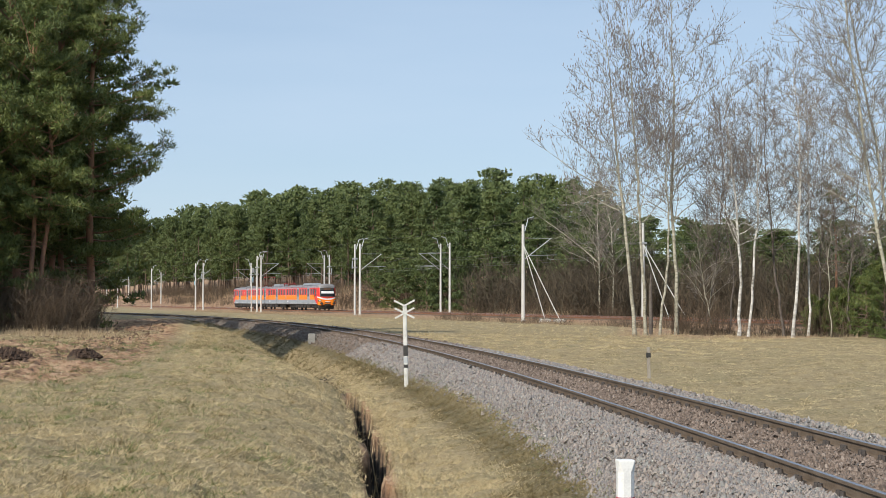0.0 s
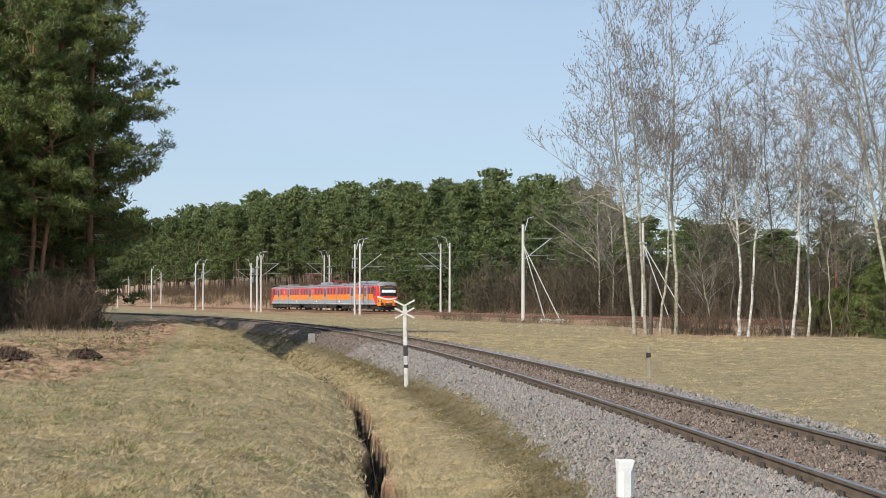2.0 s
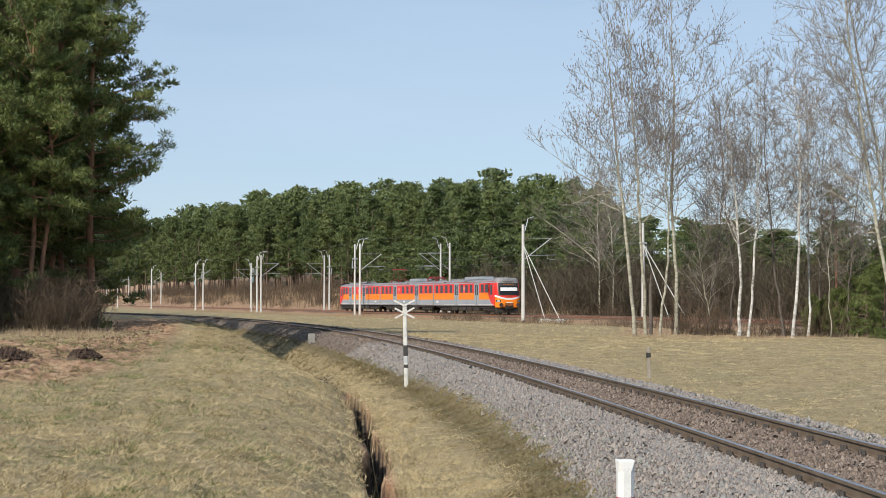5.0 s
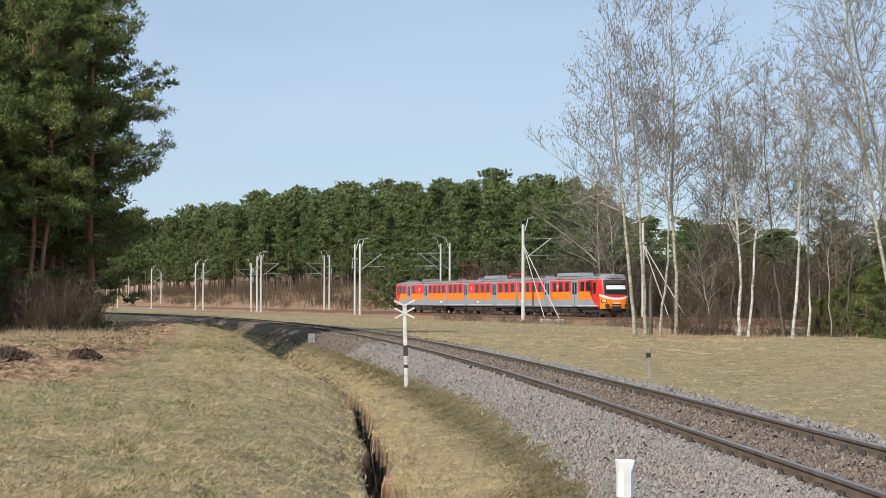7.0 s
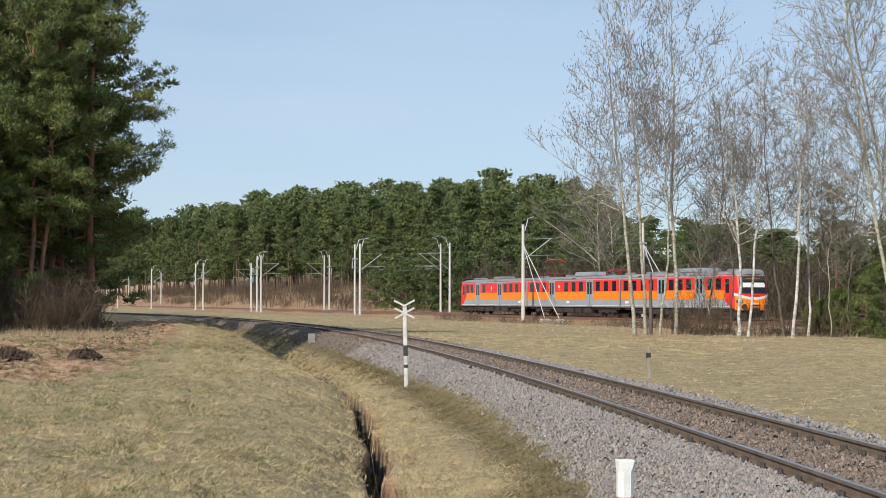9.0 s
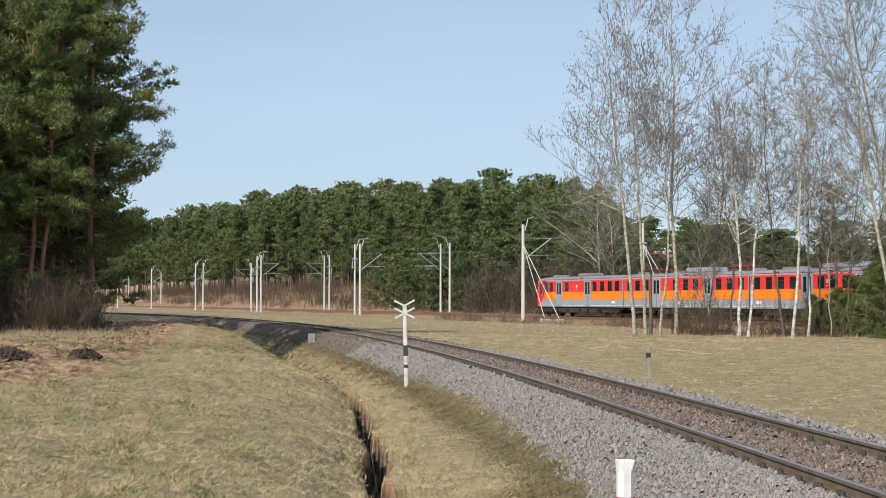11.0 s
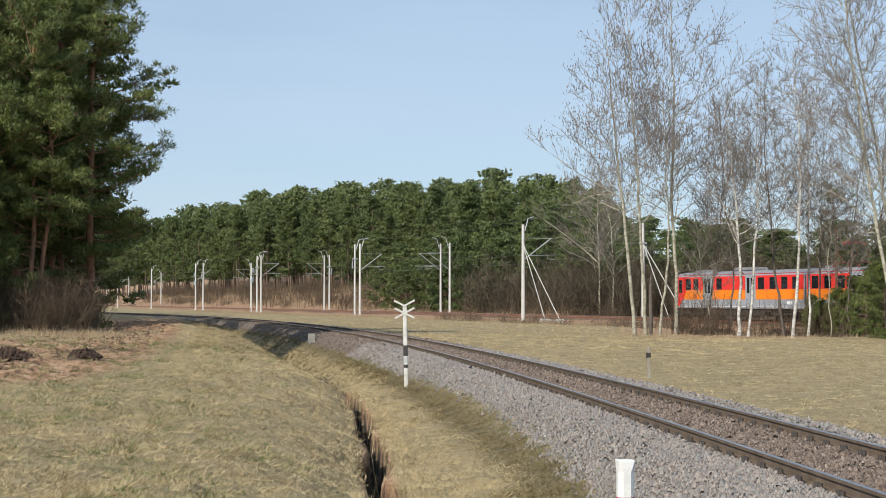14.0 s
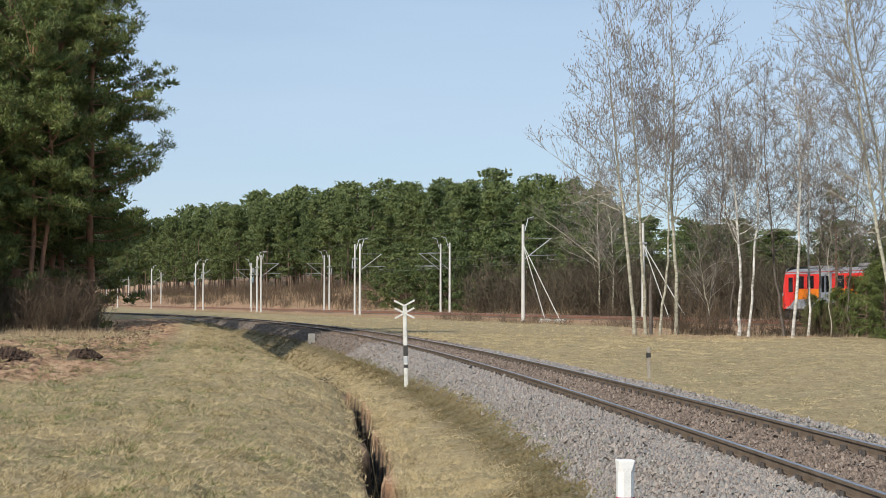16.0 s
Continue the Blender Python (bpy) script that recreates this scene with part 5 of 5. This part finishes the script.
def build_stalks():
    rng = np.random.default_rng(51)

    def sheet(name, lab, x, y, per, h, mat):
        base = np.repeat(np.stack([x, y, ground_z(x, y) - 0.02], -1), per, 0)
        base[:, :2] += rng.normal(size=(len(base), 2)) * 0.25
        way = np.stack([rng.normal(size=len(base)) * 0.4, rng.normal(size=len(base)) * 0.4, np.ones(len(base))], -1)
        tip = base + way * (h * rng.lognormal(0, 0.35, len(base)))[:, None]
        heap = Heap()
        blades(heap, base, tip, 0.014, rng)
        tagged(new(name, heap.mesh(name, [mat])), lab, "dry stalks", kind="stuff")

    n = 2600
    q = rng.uniform(-9.5, -3.6, n)
    s = rng.uniform(-130, 75, n)
    x, y = NOR.x * q + DIR.x * s, 193 + NOR.y * q + DIR.y * s
    sheet("dead_stalks", "dead weeds and stalks along the double track", x, y, 6, 0.32, M_REED)
    n = 3500
    q = rng.uniform(8, 24, n)
    s = rng.uniform(-300, 20, n)
    x, y = NOR.x * q + DIR.x * s, 193 + NOR.y * q + DIR.y * s
    sheet("dead_weeds", "tall dead weeds on the rough ground behind the line", x, y, 6, 0.7, M_REED)
    b = rng.uniform(0.11, 0.29, 800)
    y = rng.uniform(86, 97, 800)
    sheet("dry_tussocks", "pale dry tussocks at the feet of the birches", b * y, y, 4, 0.2, M_REED)
    b = rng.uniform(-0.29, -0.205, 900)
    y = rng.uniform(62, 72, 900)
    sheet("dead_bracken", "bleached dead bracken before the grove", b * y, y, 4, 0.22, M_REED)


build_stalks()


def build_clods():
    rng = np.random.default_rng(61)
    n = 2200
    y = rng.uniform(33, 78, n)
    x = -8.4 - (y - 29) * 0.095 - rng.exponential(2.2, n)
    sz = np.clip(0.03 * rng.lognormal(0, 0.5, n), 0.01, 0.07)
    octa = np.array([(1, 0, 0), (-1, 0, 0), (0, 1, 0), (0, -1, 0), (0, 0, 1), (0, 0, -1)], float)
    tri = np.array([(0, 2, 4), (2, 1, 4), (1, 3, 4), (3, 0, 4), (2, 0, 5), (1, 2, 5), (3, 1, 5), (0, 3, 5)])
    v = octa[None] * sz[:, None, None] * rng.uniform(0.5, 1.4, (n, 6, 3)) + np.stack([x, y, ground_z(x, y) + sz * 0.3], -1)[:, None]
    heap = Heap()
    heap.add(v.reshape(-1, 3), (np.arange(n)[:, None, None] * 6 + tri[None]).reshape(-1, 3))
    tagged(new("soil_clods", heap.mesh("soil_clods", [M_SOIL])), "loose brown clods of turned earth", "soil", kind="stuff")


build_clods()


def build_mound(seed, x, y, w, h, n, label):
    """A small mound of dug earth: clods piled on a low core."""
    rng = np.random.default_rng(seed)
    heap = Heap()
    octa = np.array([(1, 0, 0), (-1, 0, 0), (0, 1, 0), (0, -1, 0), (0, 0, 1), (0, 0, -1)], float)
    tri = np.array([(0, 2, 4), (2, 1, 4), (1, 3, 4), (3, 0, 4), (2, 0, 5), (1, 2, 5), (3, 1, 5), (0, 3, 5)])
    a = rng.uniform(0, 6.283, n)
    r = np.sqrt(rng.random(n))
    sz = h * np.clip(0.12 * rng.lognormal(0, 0.5, n), 0.04, 0.26)
    c = np.stack([r * np.cos(a) * w, r * np.sin(a) * w * 0.7, h * 0.8 * (1 - r ** 2) * rng.uniform(0.4, 1.05, n)], -1)
    v = octa[None] * sz[:, None, None] * rng.uniform(0.5, 1.4, (n, 6, 3)) + c[:, None]
    heap.add(v.reshape(-1, 3), (np.arange(n)[:, None, None] * 6 + tri[None]).reshape(-1, 3))
    ob = tagged(new("earth_mound", heap.mesh("earth_mound", [M_EARTH])), label, "earth mound", "mounds of dug earth")
    ob.matrix_basis = Matrix.Translation(on_ground(x, y, 0.02))


build_mound(1, -10.05, 37.4, 0.55, 0.30, 900, "dark brown mound of freshly dug earth on bare soil")
build_mound(2, -9.0, 40.6, 0.42, 0.26, 700, "small dark mound of crumbly earth on bare soil")
build_mound(3, -9.62, 48.4, 0.32, 0.18, 400, "low dark clump of earth on bare soil")
build_mound(4, -9.45, 40.9, 0.22, 0.14, 250, "low dark clump of earth on bare soil")


# ---- train ----
TRAIN_L = 63.6
NOSE = 0.95
BODY = [(1.38, 0.93), (1.43, 1.05), (1.43, 3.44), (1.37, 3.56), (1.16, 3.68), (0.7, 3.80), (0.0, 3.84)]


def loft_shell(x0, x1, mat, lo, hi):
    """Closed length of the car's section between two rows of its outline."""
    prof = BODY[lo:hi + 1]
    ring = [(y, z) for y, z in prof] + [(-y, z) for y, z in reversed(prof) if y > 0]
    heap = Heap()
    k = len(ring)
    v = [(x, y, z) for x in (x0, x1) for y, z in ring]
    f = [(j, (j + 1) % k, k + (j + 1) % k, k + j) for j in range(k)]
    heap.add(v, f)
    heap.add(v, [(0, j, j + 1) for j in range(1, k - 1)] + [(k, k + j + 1, k + j) for j in range(1, k - 1)])
    return heap.mesh("shell", [mat])


def side_plate(name, mat, x0, x1, z0, z1, side, out, depth=0.05, bevel=0.0):
    y0, y1 = 1.43 - depth, 1.43 + out
    if side < 0:
        y0, y1 = -y1, -y0
    return boxes(name, mat, ((x0, y0, z0), (x1, y1, z1)), bevel=bevel)


def nose_mesh(name, mat, face, z_rows, u0=-1.0, u1=1.0, lift=0.0, cols=14, bow=0.0):
    """A band of the rounded cab front; face: +1 leading end, -1 trailing end; u runs across from side to side."""
    heap = Heap()
    us = np.linspace(u0, u1, cols + 1)
    v = []
    for z in z_rows:
        reach = NOSE - 0.24 * max(0, z - 2.05) ** 1.2 - 0.30 * max(0, 1.0 - z) + lift
        wide = 1.43 - 0.10 * max(0, z - 2.7) + lift
        for u in us:
            a = abs(u)
            g = max(0.0, 1 - a ** 5.0) ** 0.42 * (1 - 0.10 * a * a)
            v.append((face * reach * g, wide * np.sign(u) * a ** 0.92, z + bow * a * a * (z > 1.5)))
    k = cols + 1
    f = [(r * k + c, r * k + c + 1, (r + 1) * k + c + 1, (r + 1) * k + c) for r in range(len(z_rows) - 1) for c in range(cols)]
    heap.add(v, f)
    return heap.mesh(name, [mat], True)


def build_cab(car, x, face):
    """The rounded driver's cab; x: where the straight side ends."""
    at = Matrix.Translation((x, 0, 0))
    part("cab_shell", nose_mesh("cab_shell", M_TRED, face, [0.95, 1.3, 1.7, 2.0, 2.4, 2.8, 3.2, 3.45], cols=30), car, "red cab shell", at)
    part("cab_roof", nose_mesh("cab_roof", M_TROOF, face, [3.42, 3.55, 3.66], lift=0.01), car, "grey cab roof", at)
    dome = Heap()
    rows = []
    for rr, z in ((1.0, 3.56), (0.97, 3.74), (0.80, 3.92), (0.0, 4.0)):
        rows += [(face * 0.70 * rr * math.cos(t), 1.36 * rr * math.sin(t), z) for t in np.linspace(-math.pi / 2, math.pi / 2, 13)]
    dome.add(rows, [(r * 13 + c, r * 13 + c + 1, (r + 1) * 13 + c + 1, (r + 1) * 13 + c) for r in range(3) for c in range(12)])
    part("cab_dome", dome.mesh("cab_dome", [M_TROOF], True), car, "grey dome over the cab", at)
    part("windscreen_frame", nose_mesh("windscreen_frame", M_BLACK, face, [2.08, 2.3, 2.6, 2.9, 3.2, 3.42], -0.80, 0.80, 0.016, 20), car, "black windscreen surround", at)
    part("windscreen", nose_mesh("windscreen", M_GLASS, face, [2.16, 2.3, 2.6, 2.9, 3.08], -0.71, 0.71, 0.024, 20), car, "large dark windscreen", at)
    # pale band laid over the glass, between its dark top and foot
    part("sun_blind", nose_mesh("sun_blind", M_PALE, face, [2.56, 2.74, 2.92], -0.62, 0.66, 0.030, 20), car, "pale band across the windscreen", at)
    part("destination_display", nose_mesh("destination_display", M_AMBER, face, [3.2, 3.27], -0.40, 0.40, 0.028), car, "dark amber display, plain bar", at)
    part("white_stripe", nose_mesh("white_stripe", M_PALE, face, [1.60, 1.70, 1.80], -0.985, 0.985, 0.02, 24, 0.34), car, "white stripe sweeping up to the sides", at)
    part("emblem", nose_mesh("emblem", M_AMBER, face, [1.88, 1.96], -0.2, 0.2, 0.02), car, "small amber emblem, plain", at)
    part("lower_front", nose_mesh("lower_front", M_TORANGE, face, [0.80, 1.05, 1.3, 1.505, 1.60], -0.97, 0.97, 0.018, 24, 0.34), car, "orange lower front", at)
    part("coupler_recess", nose_mesh("coupler_recess", M_BLACK, face, [0.62, 0.9, 1.22], -0.3, 0.3, 0.03), car, "black coupler opening", at)
    part("plate", nose_mesh("plate", M_PALE, face, [1.26, 1.36], -0.22, 0.22, 0.034), car, "white plate, plain", at)
    for u in (-0.78, 0.78):
        part("headlight", nose_mesh("headlight", M_LAMP, face, [1.40, 1.48, 1.56], u - 0.10, u + 0.10, 0.035, 5), car, "clear headlight", at)
        part("lamp_housing", nose_mesh("lamp_housing", M_BLACK, face, [1.34, 1.46, 1.6], u - 0.15, u + 0.15, 0.027, 5), car, "dark lamp surround", at)
        y = u * 1.25
        h = Heap()
        tube(h, [(face * 0.5, y, 1.05), (face * 1.05, y, 1.05)], [0.09, 0.08], 10)
        tube(h, [(face * 1.05, y, 1.05), (face * 1.12, y, 1.05)], [0.22, 0.22], 14)
        part("buffer", h.mesh("buffer", [M_UNDER]), car, "round dark buffer", at)
    h = Heap()
    tube(h, [(face * 0.6, 0, 0.95), (face * 1.15, 0, 0.95)], [0.1, 0.07], 8)
    tube(h, [(face * 0.85, -0.35, 0.9), (face * 1.0, -0.35, 0.45)], 0.035, 6)
    part("coupler", h.mesh("coupler", [M_UNDER]), car, "dark screw coupler", at)
    part("snow_plough", boxes("snow_plough", M_UNDER, ((min(-0.5 * face, 0.6 * face), -1.15, 0.22), (max(-0.5 * face, 0.6 * face), 1.15, 0.76)), bevel=0.08), car, "black plough", at)
    for side in (-1, 1):
        # red side of the cab, with a swept rear edge
        edge = [(-2.15, 3.44), (-2.0, 3.0), (-1.65, 2.2), (-1.05, 1.5), (-0.45, 1.1), (0.0, 0.97), (0.0, 3.44)]
        h = Heap()
        n = len(edge)
        v = [(face * a, side * yy, z) for yy in (1.40, 1.438) for a, z in edge]
        h.add(v, [(n + 6, n + i, n + i + 1) for i in range(5)] + [(6, i + 1, i) for i in range(5)])
        h.add(v, [(i, (i + 1) % n, n + (i + 1) % n, n + i) for i in range(n)])
        part("cab_side_panel", h.mesh("cab_side_panel", [M_TRED]), car, "red cab side with a swept edge", at)
        x0, x1 = sorted((-face * 1.0, -face * 0.42))
        part("cab_window", side_plate("cab_window", M_GLASS, x0, x1, 2.15, 3.2, side, 0.014, bevel=0.004), car, "narrow dark cab window", at)


def add_door(car, xc, w=1.32):
    for side in (-1, 1):
        d = part("door", side_plate("door", M_TGREY, xc - w / 2, xc + w / 2, 1.0, 3.44, side, 0.012, bevel=0.006), car, "grey double door")
        for off in (-0.30, 0.30):
            part("door_window", side_plate("door_window", M_GLASS, xc + off - 0.19, xc + off + 0.19, 2.12, 3.25, side, 0.022, bevel=0.006), d, "tall dark door window")
        part("door_seam", side_plate("door_seam", M_RUBBER, xc - 0.018, xc + 0.018, 1.02, 3.42, side, 0.018), d)


def add_panel(car, x0, x1, windows, mark=None):
    for side in (-1, 1):
        p = part("red_panel", side_plate("red_panel", M_TRED, x0, x1, 2.37, 3.41, side, 0.008), car, "red window band")
        part("orange_panel", side_plate("orange_panel", M_TORANGE, x0, x1, 1.63, 2.36, side, 0.008), car, "orange lower band")
        for w in windows:
            part("window", side_plate("window", M_GLASS, w - 0.42, w + 0.42, 2.40, 3.27, side, 0.016, bevel=0.006), p, "dark side window")
            part("window_bar", side_plate("window_bar", M_RUBBER, w - 0.41, w + 0.41, 2.985, 3.015, side, 0.020), p)
        if mark is not None:
            part("pale_mark", side_plate("pale_mark", M_PALE, mark - 0.16, mark + 0.16, 2.72, 3.05, side, 0.014, bevel=0.05), p, "small pale emblem, plain")
            part("pale_mark", side_plate("pale_mark", M_PALE, mark - 0.10, mark + 0.10, 2.56, 2.62, side, 0.014), p, "small pale bar")


def build_train():
    train = tagged(new("electric_train"), "three-car electric train in grey, red and orange livery", "train")
    joints = ((-63.6, -43.14), (-42.86, -21.14), (-20.86, 0.0))
    for k, (x0, x1) in enumerate(joints):
        b0, b1 = (x0 + NOSE if k == 0 else x0), (x1 - NOSE if k == 2 else x1)
        car = part("car_body", loft_shell(b0, b1, M_TGREY, 0, 6), train, "pale grey car body")
        heap = Heap()
        top = [(y, z + 0.012) for y, z in BODY[3:]]
        ring = top + [(-y, z) for y, z in reversed(top) if y > 0]
        n = len(ring)
        heap.add([(x, y, z) for x in (b0, b1) for y, z in ring], [(j, j + 1, n + j + 1, n + j) for j in range(n - 1)])
        part("roof", heap.mesh("roof", [M_TROOF], True), car, "grimy grey roof")
        part("gutter", boxes("gutter", M_REDP, *[((b0, sy * 1.40 - 0.02, 3.535), (b1, sy * 1.40 + 0.02, 3.575)) for sy in (-1, 1)]), car, "thin red roof edge line")
        part("skirt_line", boxes("skirt_line", M_PALE, *[((b0, sy * 1.435 - 0.006, 1.06), (b1, sy * 1.435 + 0.006, 1.10)) for sy in (-1, 1)]), car)
        if k == 0:
            build_cab(car, b0, -1)
        if k == 2:
            build_cab(car, b1, 1)
        # gear under the floor
        mid = (x0 + x1) / 2
        gear = [(mid - 4.6, mid - 2.6), (mid - 2.2, mid + 0.3), (mid + 0.7, mid + 2.0), (mid + 2.6, mid + 4.4)]
        for a, b in gear:
            part("underfloor_box", boxes("underfloor_box", M_UNDER, ((a, -1.25, 0.38), (b, 1.25, 0.92)), bevel=0.04), car, "grimy equipment box")
        part("floor_beam", boxes("floor_beam", M_UNDER, ((x0 + 0.4, -1.2, 0.72), (x1 - 0.4, 1.2, 0.94))), car)
        for c in (x0 + 3.3, x1 - 3.3):
            bog = part("bogie", boxes("bogie", M_UNDER, ((-1.9, -1.12, 0.45), (1.9, -0.95, 0.68)), ((-1.9, 0.95, 0.45), (1.9, 1.12, 0.68)), ((-0.35, -1.1, 0.35), (0.35, 1.1, 0.75)), bevel=0.03), train, "dark bogie frame", Matrix.Translation((c, 0, 0)))
            for ax in (-1.25, 1.25):
                for sy in (-1, 1):
                    hb = Heap()
                    tube(hb, [(ax, sy * 1.0, 0.46), (ax, sy * 1.18, 0.46)], 0.14, 8)
                    part("axle_box", hb.mesh("axle_box", [M_UNDER]), bog)
                    hs = Heap()
                    for j in range(4):
                        tube(hs, [(ax + 0.28, sy * 1.06, 0.50 + j * 0.07), (ax + 0.28, sy * 1.06, 0.54 + j * 0.07)], 0.09, 8)
                    part("spring", hs.mesh("spring", [M_UNDER]), bog)
                w = new("wheelset", wheelset_me)
                w.parent = train
                w["label"] = "steel wheelset"
                wheelsets.append((w, c + ax))
    # gangways between the cars
    for x in (-43.0, -21.0):
        part("gangway", boxes("gangway", M_RUBBER, ((x - 0.3, -1.34, 1.0), (x + 0.3, 1.34, 3.4)), bevel=0.05), train, "black rubber gangway")
    # sides, from the trailing end
    r = -TRAIN_L
    cars = [o for o in train.children if o.name.startswith("car_body")]
    c0, c1, c2 = cars
    for car, doors, panels in ((c0, (6.2, 12.9), ((2.1, 5.45, (3.0, 4.3), None), (7.0, 12.15, (8.1,), 10.4), (13.7, 20.4, (14.5, 16.15, 17.8, 19.3), None))),
                               (c1, (27.1, 36.05), ((20.8, 26.35, (21.9, 23.5, 25.2), None), (27.9, 35.3, (30.6, 32.4, 34.1), 28.9), (36.85, 42.4, (37.9, 39.65, 41.4), None))),
                               (c2, (50.7, 57.4), ((42.8, 49.9, (43.8, 45.5, 47.2, 48.8), None), (51.5, 56.6, (52.5, 54.1, 55.6), 53.3), (58.2, 61.5, (59.2, 60.5), None)))):
        for d in doors:
            add_door(car, r + d)
        for a, b, wins, mark in panels:
            add_panel(car, r + a, r + b, [r + w for w in wins], None if mark is None else r + mark)
    # roof gear
    for car, a, b, w, z, mat, nm, lab in ((c0, 2.6, 4.2, 0.6, 4.02, M_TROOF, "roof_box", "grimy roof box"), (c0, 9.0, 12.0, 0.7, 4.10, M_TROOF, "roof_box", "low grey roof box"),
                                          (c1, 31.2, 35.4, 0.80, 4.22, M_TGREY, "air_conditioner", "pale grey roof unit"), (c2, 51.6, 57.0, 0.80, 4.18, M_TGREY, "air_conditioner", "pale grey roof unit"),
                                          (c2, 60.4, 61.8, 0.7, 4.02, M_TROOF, "roof_box", "grey box over the cab")):
        part(nm, boxes(nm, mat, ((r + a, -w, 3.78), (r + b, w, z)), bevel=0.09), car, lab)
    for x in (24.5, 39.5):
        c = r + x
        h = Heap()
        for sy in (-0.7, 0.7):
            tube(h, [(c - 1.5, sy, 4.16), (c + 1.5, sy, 4.16)], 0.035, 6)
        for dx in (-1.45, -0.5, 0.5, 1.45):
            tube(h, [(c + dx, -0.75, 4.16), (c + dx, 0.75, 4.16)], 0.035, 6)
        base = part("pantograph_base", h.mesh("pantograph_base", [M_PANTO]), c1, "dark red pantograph frame")
        knee, top = ((1.25, 4.85), 5.5) if x < 30 else ((1.9, 4.20), 4.30)
        h = Heap()
        for sx in (-1, 1):
            for sy in (-0.55, 0.55):
                tube(h, [(c + sx * 0.35, sy, 4.2), (c + sx * knee[0], sy * 0.9, knee[1])], 0.026, 6)
                tube(h, [(c + sx * knee[0], sy * 0.9, knee[1]), (c, sy * 0.7, top)], 0.020, 6)
        part("pantograph_arms", h.mesh("pantograph_arms", [M_PANTO]), base)
        h = Heap()
        for dx in (-0.16, 0.16):
            tube(h, [(c + dx, -0.95, top - 0.10), (c + dx, -0.7, top + 0.06), (c + dx, 0.7, top + 0.06), (c + dx, 0.95, top - 0.10)], 0.032, 6)
        part("pantograph_head", h.mesh("pantograph_head", [M_REDP]), base, "red collector head")
        for dx in (-1.5, 1.5):
            for sy in (-0.6, 0.6):
                h = Heap()
                tube(h, [(c + dx, sy, 3.75), (c + dx, sy, 4.16)], [0.09, 0.07], 8)
                part("roof_insulator", h.mesh("roof_insulator", [M_PANTO]), c1, "dark red insulator")
    for x in (21.8, 28.5, 37.6, 41.8, 46.0, 48.0):
        part("roof_vent", boxes("roof_vent", M_TROOF, ((r + x - 0.35, -0.4, 3.76), (r + x + 0.35, 0.4, 4.02)), bevel=0.05), c1 if x < 42 else c2)
    for x in (11.4, 32.3, 46.5, 53.5):
        for sy in (-1, 1):
            car = c0 if x < 20 else c1 if x < 42 else c2
            part("roof_grille", boxes("roof_grille", M_BLACK, ((r + x - 0.3, sy * 1.33 - 0.05, 3.48), (r + x + 0.3, sy * 1.33 + 0.07, 3.66)), bevel=0.02), car, "small black roof grille")
    for x in (18.5, 44.0, 31.0):
        part("side_mark", side_plate("side_mark", M_PALE, r + x - 0.35, r + x + 0.35, 1.28, 1.5, -1, 0.006), c0 if x < 20 else c1 if x < 42 else c2, "pale lettering, plain bar")
    return train


wheelsets = []
wh = Heap()
for sy in (-0.75, 0.75):
    tube(wh, [(0, sy - 0.06, 0), (0, sy + 0.06, 0)], 0.46, 20)
    tube(wh, [(0, sy - np.sign(sy) * 0.06, 0), (0, sy - np.sign(sy) * 0.09, 0)], 0.49, 20)
    for g in range(4):
        a = g * math.pi / 2
        tube(wh, [(0.28 * math.cos(a), sy + np.sign(sy) * 0.06, 0.28 * math.sin(a)), (0.28 * math.cos(a), sy + np.sign(sy) * 0.075, 0.28 * math.sin(a))], 0.07, 6)
tube(wh, [(0, -0.95, 0), (0, 0.95, 0)], 0.09, 8)
wheelset_me = wh.mesh("wheelset", [M_UNDER])
train = build_train()


def travel(t):
    """Distance of the train's front end along the line; it slows down on the way."""
    return -53.387 + 16.1255 * t - 0.209759 * t * t - 0.00197405 * t ** 3


def motions():
    rows = []
    for k in range(33):
        t = k * 0.5
        rows.append((t, Matrix.Translation(P0 + DIR * travel(t)) @ Matrix.Rotation(HEAD, 4, "Z")))
    walk(train, rows)
    for w, x in wheelsets:
        rows = []
        for k in range(481):
            t = k / 30
            turn = (travel(t) - travel(0)) / 0.46
            rows.append((t, Matrix.Translation((x, 0, 0.46)) @ Matrix.Rotation(turn, 4, "Y")))
        walk(w, rows)


motions()
